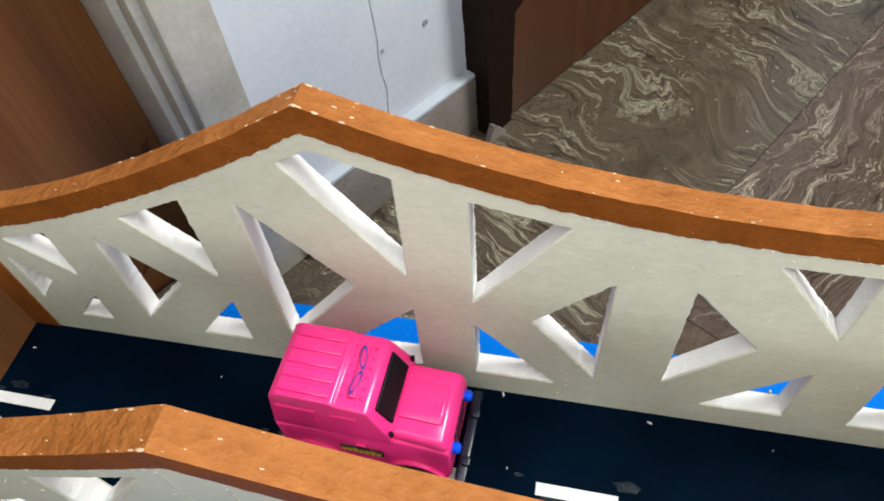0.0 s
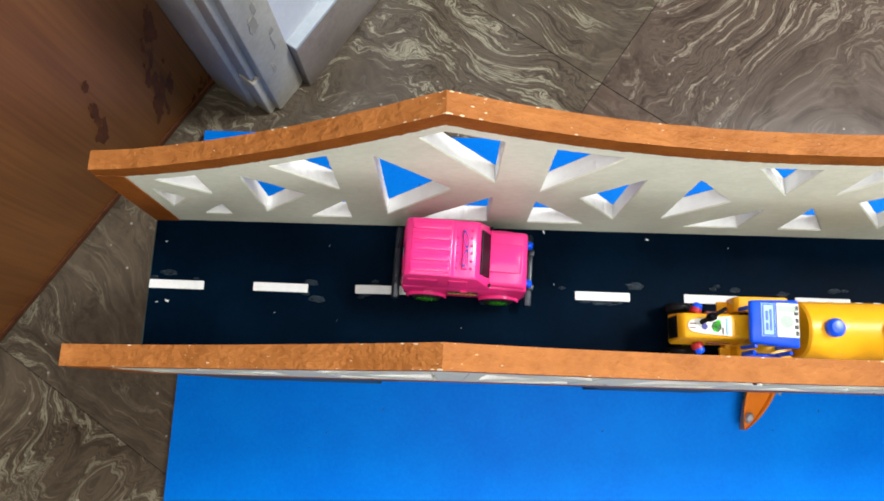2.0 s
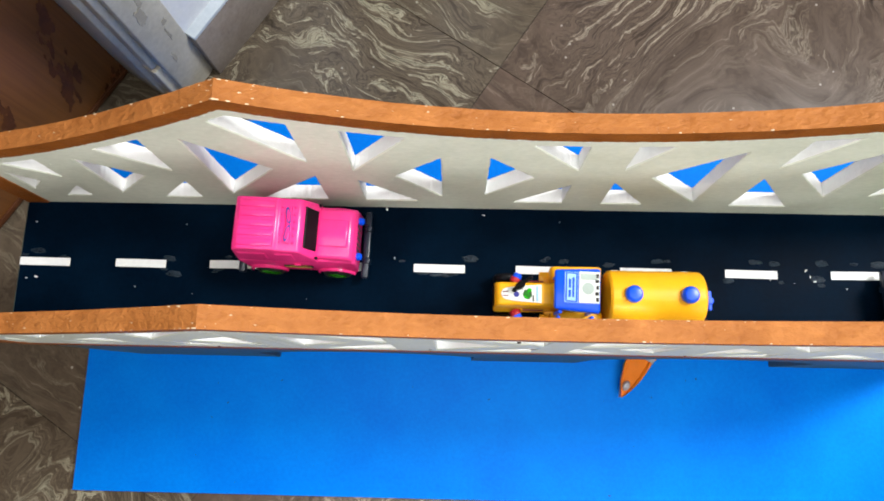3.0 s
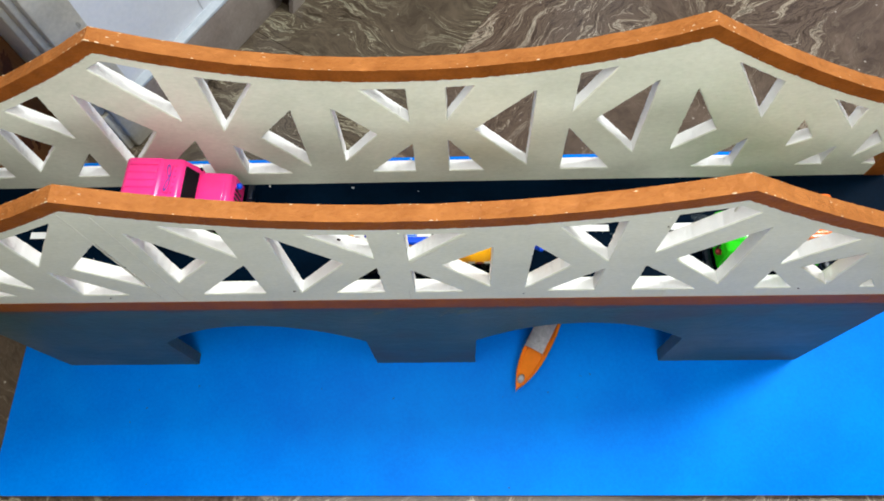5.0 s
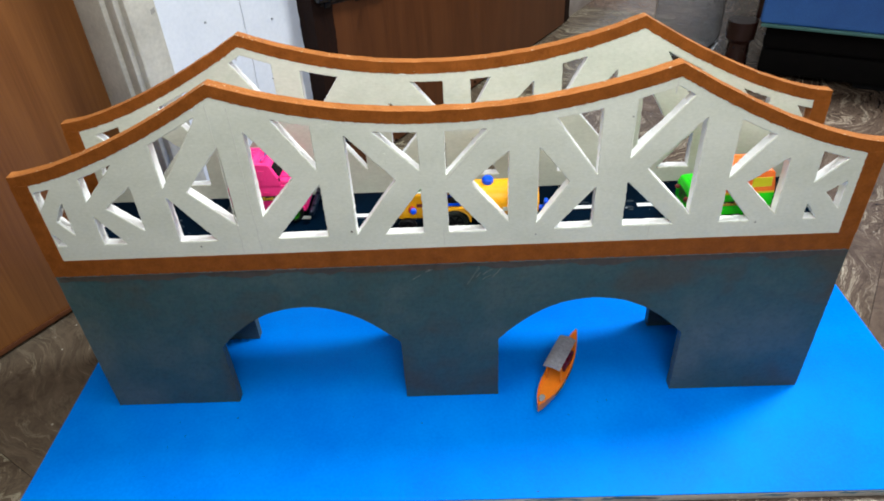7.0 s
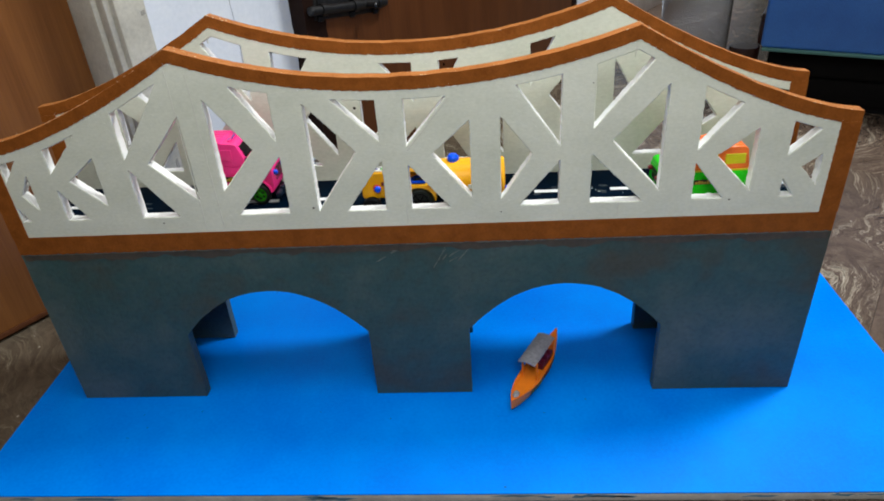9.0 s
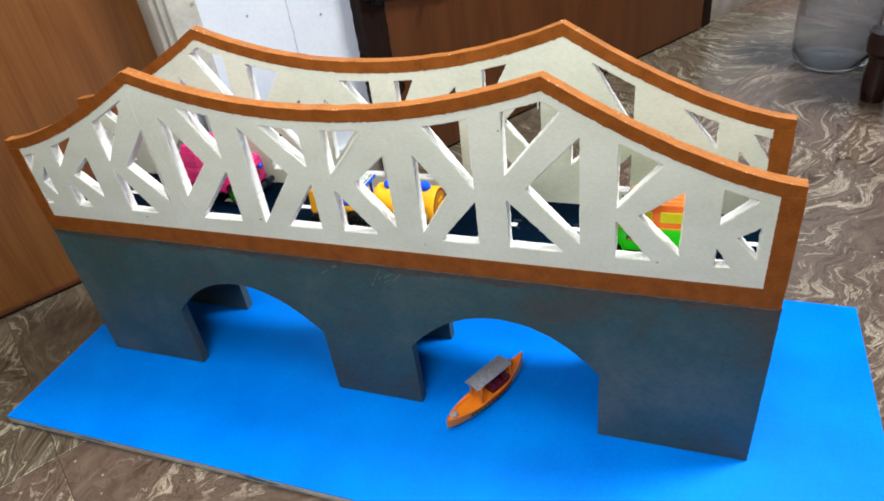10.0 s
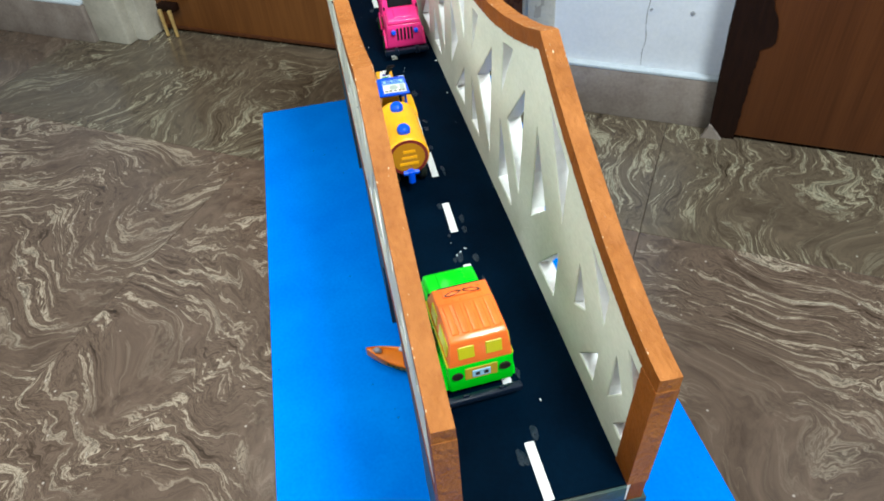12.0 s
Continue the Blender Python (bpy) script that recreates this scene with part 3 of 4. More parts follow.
def build_base_wall(parent, y0, y1, seed):
    top = [(-0.401 + 0.802 * k / 20, WALL_Z) for k in range(21)]
    low = [(0.400, 0.0), (0.254, 0.0)]
    for c in (0.154, -0.154):
        xs = [c + 0.100 * math.cos(math.pi * k / 28) for k in range(29)]
        low += [(x, arch_line(min(max(x, c - 0.0999), c + 0.0999))) for x in xs]
        low += [(c - 0.1, 0.0)] + ([(-0.054, 0.0)] if c > 0 else [])
    low += [(-0.400, 0.0)]
    clean = []
    for q in top + low:
        if not clean or math.hypot(q[0] - clean[-1][0], q[1] - clean[-1][1]) > 1e-4:
            clean.append(q)
    bm = plate([ragged(clean, 0.012, 0.0006, seed)], y0, y1)
    for v in bm.verts:
        v.co.z = max(v.co.z, 0.0005)
    return part("base_wall", bm, STONE_GREY, parent, "slate grey painted foam wall with two arches")


front_wall = build_base_wall(bridge, 0.0012, 0.0132, 3)
rnd = random.Random(15)
for cx, cz, n_marks, spread in ((0.032, 0.182, 7, 0.016), (-0.02, 0.190, 3, 0.03)):
    for _ in range(n_marks):
        x, z = cx + rnd.gauss(0, spread * 0.6), min(0.196, cz + rnd.gauss(0, 0.006))
        a, w, h = rnd.uniform(0.3, 1.2), rnd.uniform(0.003, 0.009), rnd.uniform(0.0002, 0.0006)
        loop = ragged([(-w, -h), (w, -h * 0.4), (w, h * 0.4), (-w, h)], 0.0015, 0.0005, x * 70 + z)
        loop = [(x + p * math.cos(a) - q * math.sin(a), z + p * math.sin(a) + q * math.cos(a)) for p, q in loop]
        part("scuff", plate([loop], 0.0010, 0.0014), SCUFF, front_wall)
# brown smear over the grey wall's top, darkened as the rail's shadow line
part("paint_smear", strip([-0.398 + 0.796 * k / 240 for k in range(241)], lambda x: WALL_Z - 0.0085 - 0.0045 * noise.noise(Vector((x * 22, 1, 9)))
     - 0.0025 * noise.noise(Vector((x * 90, 4, 2))), lambda x: WALL_Z - 0.0015, 0.0008, 0.0015, 71), SHADE_SMEAR, front_wall, "brown grey smear with the rail's shadow line in its colour")
# pale line of bare glue where the truss meets the wall
part("joint_line", strip([-0.399 + 0.798 * k / 300 for k in range(301)], lambda x: WALL_Z - 0.0022 - 0.0008 * noise.noise(Vector((x * 60, 1, 4))), lambda x: WALL_Z - 0.0006,
     0.0005, 0.0016, 33), SCUFF, front_wall, "pale grey glue line")
build_base_wall(bridge, WIDE - 0.0132, WIDE - 0.0012, 8)

# road deck between the trusses, and its dashes
bm = bmesh.new()
NX, NY = 60, 8
grid = [[bm.verts.new((-0.3995 + 0.799 * i / NX, FOAM_T + 0.0004 + (WIDE - 2 * FOAM_T - 0.0034) * j / NY,
                       ROAD_Z + 0.0006 * noise.noise(Vector((i * 0.4, j * 0.5, 2))) * (0 < j < NY))) for j in range(NY + 1)] for i in range(NX + 1)]
under = [[bm.verts.new((grid[i][j].co.x, grid[i][j].co.y, 0.2006)) for j in (0, NY)] for i in (0, NX)]
for i in range(NX):
    for j in range(NY):
        bm.faces.new((grid[i][j], grid[i + 1][j], grid[i + 1][j + 1], grid[i][j + 1]))
bm.faces.new([grid[0][j] for j in range(NY + 1)] + [under[0][1], under[0][0]])
bm.faces.new([grid[NX][j] for j in range(NY + 1)] + [under[1][1], under[1][0]])
bm.faces.new([grid[i][0] for i in range(NX + 1)] + [under[1][0], under[0][0]])
bm.faces.new([grid[i][NY] for i in range(NX + 1)] + [under[1][1], under[0][1]])
bm.faces.new((under[0][0], under[0][1], under[1][1], under[1][0]))
deck = part("road_deck", bm, ROAD, bridge, "glossy black paper road surface")
for s in (-1, 1):
    part("deck_edge", box(s * 0.4 - 0.0012, s * 0.4 + 0.0012, FOAM_T + 0.001, WIDE - FOAM_T - 0.0045, 0.2010, 0.2185, 0.0004), STONE_GREY, deck,
         "grey painted deck end")
rnd = random.Random(4)
for k, x in enumerate((-0.3995, -0.327, -0.256, -0.180, -0.1035, -0.028, 0.049, 0.126, 0.203, 0.281, 0.361)):
    tilt = rnd.uniform(-0.8, 0.8)
    bm = box(0, 0.038, -0.003, 0.003, 0, 0.0005, 0.0001, seg=1, m=pose(x, 0.0608, ROAD_Z + 0.0004, 0, 0, tilt))
    part("road_marking", bm, MARK, deck)
    for _ in range(rnd.choice((3, 4, 6))):
        sx, sy = x + rnd.uniform(-0.010, 0.048), 0.061 + rnd.choice((-1, 1)) * rnd.uniform(0.003, 0.009)
        r = rnd.uniform(0.0010, 0.0036)
        loop = []
        for a in range(14):
            rr = r * (1 + 0.5 * noise.noise(Vector((math.cos(a * 0.449) * 1.3, math.sin(a * 0.449) * 1.3, sx * 50))))
            loop.append((sx + 1.9 * rr * math.cos(a * 0.449), sy + 0.8 * rr * math.sin(a * 0.449)))
        bm = bmesh.new()
        lower = [bm.verts.new((a, b, ROAD_Z + 0.0001)) for a, b in loop]
        upper = [bm.verts.new((sx + (a - sx) * 0.8, sy + (b - sy) * 0.8, ROAD_Z + 0.00050)) for a, b in loop]
        bm.faces.new(upper)
        for a in range(14):
            bm.faces.new((lower[a], lower[(a + 1) % 14], upper[(a + 1) % 14], upper[a]))
        part("glue_smudge", bm, SMUDGE, deck)

# blue board under the bridge
board = thing("base_board", "sky blue painted baseboard with grey edges, lying on the floor", "board")
bm = box(-0.458, 0.528, -0.137, 0.264, -0.0118, -0.0022, 0.0006)
part("board_core", bm, BOARD_EDGE, board, "grey board core with a bare edge")
bm = box(-0.4584, 0.5284, -0.1374, 0.2644, -0.0020, 0.0, 0.0008)
water = part("painted_top", bm, BLUE, board, "sky blue painted water surface")
rnd = random.Random(31)
for k in range(16):
    x = rnd.uniform(0.12, 0.50) if k < 11 else rnd.uniform(-0.42, 0.10)
    w, h = rnd.uniform(0.006, 0.030), rnd.uniform(0.0010, 0.0034)
    z = -0.0024 - h - rnd.random() * 0.002
    loop = ragged([(x - w, z), (x + w * 0.5, z - h * 0.5), (x + w, z + h * 0.4), (x - w * 0.4, z + h)], 0.003, 0.0012, k * 3.7)
    part("paint_smear", plate([loop], -0.1373, -0.1368), TEAL_SMEAR, board, "thin blue paint smear")
bm = bmesh.new()
for k in range(70):
    x, y, r = rnd.uniform(-0.45, 0.52), rnd.choice((rnd.uniform(-0.13, -0.01), rnd.uniform(0.13, 0.25))), 0.0003 + 0.0009 * rnd.random() ** 3
    lathe([(r, -0.0001), (r * 0.7, 0.0002), (0, 0.0003)], pose(x, y, 0, 0, 0, rnd.uniform(0, 180)) @ Matrix.Diagonal((1.6, 0.8, 1, 1)), 6, bm)
tagged(part("paint_specks", bm, WATER_SPECK, board), "tiny dark specks in the blue paint", kind="stuff")


# ---- toy vehicles ----
def wheel(parent, x, y, r, width, tyre, hub, side):
    """A toy wheel standing upright, its face towards y * side."""
    turn = pose(x, y, r, -90 * side, 0, 0)
    b = width * 0.28
    prof = [(0, 0), (r * 0.62, 0), (r * 0.66, 0.0006), (r - b, 0), (r, b), (r, width - b), (r - b, width), (r * 0.66, width - 0.0004),
            (r * 0.6, width - 0.0016), (0, width - 0.0016)]
    w = part("wheel", lathe(prof, turn, 26), tyre, parent)
    bm = cylinder(r * 0.2, 0.0022, turn @ pose(0, 0, width - 0.002), 0.0005, 12)
    for k in range(6):
        box(r * 0.15, r * 0.58, -r * 0.07, r * 0.07, width - 0.0018, width - 0.0003, bm=bm, m=turn @ pose(0, 0, 0, 0, 0, 60 * k))
    lathe([(r * 0.52, width - 0.0018), (r * 0.52, width - 0.0002), (r * 0.64, width - 0.0002), (r * 0.64, width - 0.0018)], turn, 26, bm)
    part("hub", bm, hub, w, "spoked plastic hub")
    return w


def arch_arc(cx, r, z0, count=9):
    return [(cx - r * math.cos(math.pi * k / (count - 1)), z0 + r * math.sin(math.pi * k / (count - 1))) for k in range(count)]


def toy_jeep(name, label, m, upper, lower, bonnet, window, hub, lamp, windscreen):
    """A hard-top toy jeep, front towards +x, standing on z = 0."""
    car = thing(name, label, "toy car", m, "toy vehicles on the bridge")
    hw = 0.0212
    prof = [(-0.0435, 0.013)] + arch_arc(-0.0265, 0.0128, 0.0132) + arch_arc(0.0270, 0.0128, 0.0132)
    prof += [(0.0430, 0.013), (0.0446, 0.017), (0.0446, 0.0375), (0.0428, 0.0405), (0.0200, 0.0430), (-0.0435, 0.0425)]
    bm = prism(prof, lambda x, z: hw - (0.0018 if x > 0.018 and z > 0.03 else 0), 0.0022, 3)
    for s in (-1, 1):
        for cx in (-0.0265, 0.0270):
            arc = arch_arc(cx, 0.0150, 0.0135, 11) + arch_arc(cx, 0.0128, 0.0135, 11)[::-1]
            one = prism(arc, lambda x, z: 0.0014, 0.0005, 1)
            bmesh.ops.translate(one, vec=(0, s * (hw + 0.0006), 0), verts=one.verts)
            merge(bm, one)
    body = part("body", bm, lower, car)
    # bonnet with a raised centre
    bm = prism([(0.0160, 0.0425), (0.0440, 0.0400), (0.0436, 0.0440), (0.0400, 0.0462), (0.0160, 0.0479)], lambda x, z: 0.0190 - (z - 0.040) * 0.25, 0.0026, 3)
    prism([(0.0170, 0.0470), (0.0405, 0.0452), (0.0385, 0.0476), (0.0170, 0.0491)], lambda x, z: 0.0095, 0.0010, bm=bm)
    part("bonnet", bm, bonnet, car)
    # hard top with ribs
    taper = lambda x, z: 0.0206 - max(0, z - 0.044) * 0.11
    bm = prism([(-0.0438, 0.0420), (0.0180, 0.0420), (0.0175, 0.0475), (0.0085, 0.0648), (0.0058, 0.0662), (-0.0078, 0.0668),
                (-0.0096, 0.0684), (-0.0365, 0.0684), (-0.0408, 0.0655)], taper, 0.0030, 4)
    for k in range(5):
        y = (k - 2) * 0.0066
        box(-0.0365, -0.0105, y - 0.0023, y + 0.0023, 0.0676, 0.0693, 0.0010, bm)
    box(-0.0026, 0.0012, -0.0128, 0.0128, 0.0655, 0.0682, 0.0009, bm)
    for x in (-0.0058, 0.0036):
        for k in range(6):
            lathe([(0.0010, 0), (0.0009, 0.0008), (0.0005, 0.0012), (0, 0.0013)], pose(x, (k - 2.5) * 0.0048, 0.0661), 8, bm)
    top = part("hard_top", bm, upper, car)
    # windscreen, slanted
    slant = math.degrees(math.atan2(0.0173, -0.0090))
    bm = box(0.0030, 0.0166, -0.0140, 0.0140, -0.0012, 0.0006, 0.0004, m=pose(0.0176, 0, 0.0475, 0, -slant, 0), seg=1)
    part("windscreen", bm, windscreen, car, "dark windscreen")
    for s in (-1, 1):
        part("mirror", box(0.0165, 0.0185, s * 0.0185 - 0.001, s * 0.0185 + 0.001, 0.0478, 0.0515, 0.0006), BLACK, car)
        for x0, x1 in ((-0.0385, -0.0180), (-0.0110, 0.0022)):
            y = s * 0.0196
            bm = box(x0, x1, y - 0.0006, y + 0.0006, 0.0490, 0.0605, 0.0005, seg=1)
            for v in bm.verts:
                v.co.y -= s * (v.co.z - 0.0545) * 0.11
            part("side_window", bm, window, car)
        # lettering strip, door lines
        y = s * (hw + 0.0002)
        part("side_print", box(-0.0112, 0.0112, y - 0.0003, y + 0.0003, 0.0262, 0.0318, 0.0001, seg=1), PRINT, body, "black ground of the gold lettering")
        for k in range(7):
            x = -0.0104 + k * 0.0030
            part("side_print", box(x, x + 0.0023, y - 0.0006, y + 0.0006, 0.0270, 0.0296 + 0.0007 * (k % 3), seg=1), PRINT_GOLD, body)
        part("door_handle", box(-0.002, 0.003, s * hw - 0.0007, s * hw + 0.0007, 0.0345, 0.0362, 0.0004), lower, body)
    # rear windows, plate and lamps
    for s in (-1, 1):
        bm = box(-0.0446, -0.0430, s * 0.0088 - 0.0052, s * 0.0088 + 0.0052, 0.0490, 0.0605, 0.0005, seg=1)
        for v in bm.verts:
            v.co.x += (v.co.z - 0.0425) * 0.150
        part("rear_window", bm, window, car)
        bm = lathe([(0, 0), (0.0036, 0), (0.0036, 0.0014), (0.0026, 0.0016), (0, 0.0008)], pose(-0.0434, s * 0.0155, 0.0315, 0, -90, 0), 14)
        part("rear_lamp", bm, PRINT, car, "dark ringed rear lamp")
        bm = lathe([(0, 0), (0.0026, 0), (0.0028, 0.0030), (0.0018, 0.0046), (0, 0.0050)], pose(0.0440, s * 0.0128, 0.0325, 0, 90, 0), 14)
        part("headlight", bm, lamp, car)
    part("rear_plate", box(-0.0446, -0.0434, -0.0060, 0.0060, 0.0270, 0.0345, 0.0004, seg=1), LIGHT_BLUE, car, "pale blue plate")
    if window is LIME:
        for s in (-1, 1):
            part("trim_band", box(-0.0425, 0.0190, s * 0.0209 - 0.0006, s * 0.0209 + 0.0006, 0.0412, 0.0432, 0.0004), LIME, body, "lime trim line")
        part("rear_print", box(-0.0441, -0.0433, -0.0105, 0.0105, 0.0250, 0.0375, 0.0003, seg=1), PRINT_GOLD, body, "gold printed band")
    for y in (-0.003, 0.0025):
        part("plate_print", box(-0.0449, -0.0444, y - 0.0014, y + 0.0014, 0.0290, 0.0325, 0.0002, seg=1), PRINT, body)
    for k in range(5):
        y = (k - 2) * 0.0040
        part("grille_slot", box(0.0440, 0.0451, y - 0.0011, y + 0.0011, 0.0225, 0.0365, 0.0002, seg=1), PRINT, body)
    # roof print: two thin dark ovals joined over the raised bar
    for s in (-1, 1):
        spot = pose(-0.0007, s * 0.0060, 0.0680, 0, 0, s * 12) @ Matrix.Diagonal((0.36, 1.28, 1, 1))
        part("roof_print", lathe([(0.0034, 0), (0.0046, 0), (0.0046, 0.0005), (0.0034, 0.0005), (0.0034, 0)], spot, 22), PRINT_BLUE if upper is PINK else PRINT, top, "dark printed oval")
    for x, w in ((0.0488, 0.0250), (-0.0500, 0.0250)):
        bm = box(x - 0.0028, x + 0.0028, -w, w, 0.0080, 0.0140, 0.0014)
        for s in (-1, 1):
            box(x - 0.0010, x + 0.0036 if x > 0 else x + 0.0010, s * 0.012 - 0.0022, s * 0.012 + 0.0022, 0.0070, 0.0165, 0.0008, bm)
        part("bumper", bm, BUMPER, car, "dark navy plastic bumper plate")
    part("chassis", box(-0.040, 0.041, -0.0150, 0.0150, 0.0070, 0.0150, 0.001), BLACK, car)
    for x in (-0.0265, 0.0270):
        for s in (-1, 1):
            wheel(car, x, s * 0.0145, 0.0118, 0.0098, TYRE, hub, s)
    return car


toy_jeep("toy_jeep", "bright pink plastic toy jeep with green wheels on the road", pose(-0.1815, 0.0765, ROAD_Z + 0.0005, 0, 0, -2.0) @ Matrix.Diagonal((0.905, 0.985, 1.0, 1)),
         PINK, PINK, PINK, PINK, HUB_GREEN, TOY_BLUE, BLACK)
toy_jeep("toy_jeep", "green plastic toy jeep with an orange hard top on the road", pose(0.2815, 0.0405, ROAD_Z + 0.0005, 0, 0, 182.5) @ Matrix.Diagonal((0.92, 0.98, 0.84, 1)),
         ORANGE, GREEN, GREEN, LIME, HUB_GREEN, PRINT_RED, BLACK)


def toy_tanker(m):
    """A small tractor with a tank trailer, front towards +x."""
    truck = thing("toy_tanker", "yellow plastic toy tractor pulling a tank trailer with blue caps", "toy truck", m, "toy vehicles on the bridge")
    # tractor hood
    bm = prism([(0.0790, 0.0150), (0.0800, 0.0190), (0.0795, 0.0380), (0.0770, 0.0415), (0.0360, 0.0425), (0.0350, 0.0150)],
               lambda x, z: 0.0098 - max(0, z - 0.034) * 0.3, 0.0016, 3)
    hood = part("hood", bm, YELLOW, truck)
    shape = [(0.0485, -0.0062), (0.0485, 0.0062), (0.0660, 0.0050)]
    shape += [(0.0712 + 0.0042 * math.sin(math.pi * k / 8), 0.0040 * math.cos(math.pi * k / 8)) for k in range(9)] + [(0.0660, -0.0050)]
    bm = bmesh.new()
    rows = [[bm.verts.new((x, y, z + (0.058 - x) * 0.0244)) for x, y in shape] for z in (0.0420, 0.0428)]
    bm.faces.new(rows[1])
    for k in range(len(shape)):
        bm.faces.new((rows[0][k], rows[0][(k + 1) % len(shape)], rows[1][(k + 1) % len(shape)], rows[1][k]))
    sticker = part("hood_sticker", bm, STICKER, hood, "white printed sticker with a rounded end")
    on_hood = pose(0.058, 0, 0.0001, 0, 1.4, 0) @ pose(-0.058, 0, 0)
    for x, y, r, wide, mat in ((0.0568, 0.0004, 0.0032, 1.1, STICKER_GREEN), (0.0572, 0.0010, 0.0022, 1.3, GREEN), (0.0556, -0.0022, 0.0016, 1.0, GREEN), (0.0642, 0.0006, 0.0020, 1.0, PRINT_BLUE)):
        part("sticker_print", cylinder(r, 0.0003, on_hood @ pose(x, y, 0.0428) @ Matrix.Diagonal((1, wide, 1, 1)), steps=7), mat, sticker)
    for x, y, a, b, mat in ((0.0502, 0.0000, 0.0014, 0.0100, LIGHT_BLUE), (0.0715, 0.0015, 0.0036, 0.0007, PRINT_RED), (0.0715, -0.0012, 0.0036, 0.0007, PRINT_RED),
                            (0.0530, 0.0030, 0.0008, 0.0040, PRINT), (0.0612, -0.0030, 0.0030, 0.0006, PRINT)):
        part("sticker_print", box(x - a / 2, x + a / 2, y - b / 2, y + b / 2, 0.0427, 0.0431, 0.00015, seg=1, m=on_hood), mat, sticker)
    part("grille", box(0.0794, 0.0806, -0.0070, 0.0070, 0.0200, 0.0350, 0.0005, seg=1), BLACK, hood)
    bm = cylinder(0.0016, 0.0120, pose(0.0670, -0.0020, 0.0415, 16, -24, 0), 0.0005, 12)
    cylinder(0.0026, 0.0056, pose(0.0645, -0.0038, 0.0475, 16, -24, 0), 0.0008, 12, bm)
    cylinder(0.0012, 0.0080, pose(0.0622, -0.0055, 0.0522, 30, -60, 0), 0.0004, 10, bm)
    part("exhaust_pipe", bm, BLACK, hood, "black exhaust pipe")
    for s in (-1, 1):
        turn = pose(0.0655, s * 0.0094, 0.0270, 0, 0, 25 * s) @ pose(0, 0, 0, -90 * s, 0, 0)
        lamp = part("headlight", lathe([(0, 0), (0.0034, 0), (0.0038, 0.0010), (0.0038, 0.0034), (0.0030, 0.0040), (0, 0.0040)], turn, 18), RED_PLASTIC, hood, "dark red lamp base")
        part("lens", lathe([(0, 0.0038), (0.0032, 0.0038), (0.0033, 0.0056), (0.0024, 0.0072), (0, 0.0078)], turn, 18), TOY_BLUE, lamp, "blue lamp cap")
        part("side_print", box(0.046, 0.060, s * 0.0099 - 0.0004, s * 0.0099 + 0.0002, 0.0290, 0.0325, seg=1), PRINT_RED, hood)
    # floor, fenders, seat and cab
    bm = box(0.0100, 0.0440, -0.0125, 0.0125, 0.0120, 0.0200, 0.0012)
    for s in (-1, 1):
        arc = [(0.0400, 0.0160), (0.0408, 0.0300), (0.0385, 0.0330), (0.0080, 0.0330), (0.0055, 0.0300), (0.0060, 0.0160)] + arch_arc(0.0225, 0.0152, 0.0150, 13)
        one = prism(arc, lambda x, z: 0.0048, 0.0012, 2)
        bmesh.ops.translate(one, vec=(0, s * 0.0158, 0), verts=one.verts)
        merge(bm, one)
        box(0.0375, 0.0470, s * 0.0150 - 0.004, s * 0.0150 + 0.004, 0.0160, 0.0186, 0.0008, bm)
    part("fender", bm, YELLOW, truck)
    bm = box(0.0160, 0.0270, -0.0070, 0.0070, 0.0200, 0.0290, 0.0020)
    box(0.0145, 0.0180, -0.0070, 0.0070, 0.0260, 0.0400, 0.0015, bm)
    part("seat", bm, BLACK, truck)
    tilt = pose(0.0262, -0.0018, 0, 0, 0, -2) @ pose(-0.0260, 0, 0)
    bm = box(0.0108, 0.0410, -0.0150, 0.0150, 0.0490, 0.0530, 0.0019, seg=4)
    for v in bm.verts:
        v.co.y *= 1 - 4.0 * (v.co.x - 0.0108)
        v.co.z += 0.0008 - 5 * v.co.y ** 2
    bm.transform(tilt)
    cab = part("cab_roof", bm, TOY_BLUE, truck, "blue cab roof")
    for x, lean in ((0.0370, 0.0010), (0.0150, -0.0005)):
        for s in (-1, 1):
            bm = prism([(x, 0.0200), (x + 0.0026, 0.0200), (x + 0.0026 - lean, 0.0500), (x - lean, 0.0500)], lambda a, b: 0.0011, 0.0004, 1)
            bmesh.ops.translate(bm, vec=(0, s * 0.0122, 0), verts=bm.verts)
            part("cab_post", bm, TOY_BLUE, cab)
    for s in (-1, 1):
        part("cab_side", box(0.0150, 0.0400, s * 0.0125 - 0.0010, s * 0.0125 + 0.0010, 0.0200, 0.0300, 0.0007), TOY_BLUE, cab, "blue cab side panel")
    label = part("roof_sticker", box(0.0116, 0.0252, -0.0122, 0.0086, 0.0528, 0.0538, 0.0003, seg=1, m=tilt), STICKER, cab, "white sticker with grey and black print")
    part("sticker_print", cylinder(0.0040, 0.0003, tilt @ pose(0.0192, -0.0010, 0.0537), steps=20), STICKER_GREY, label)
    part("sticker_print", box(0.0130, 0.0242, -0.0108, -0.0066, 0.0536, 0.0540, seg=1, m=tilt), STICKER_GREY, label)
    for k, (a, b) in enumerate(((-0.0108, -0.0082), (-0.0070, -0.0050), (-0.0032, -0.0006), (0.0010, 0.0034), (0.0046, 0.0074))):
        part("sticker_print", box(0.0122, 0.0140 + 0.0006 * (k % 2), a, b, 0.0536, 0.0540, seg=1, m=tilt), PRINT, label)
    part("roof_print", box(0.0258, 0.0346, -0.0116, 0.0086, 0.0526, 0.0537, 0.0002, seg=1, m=tilt), LIGHT_BLUE, cab, "light blue printed panel")
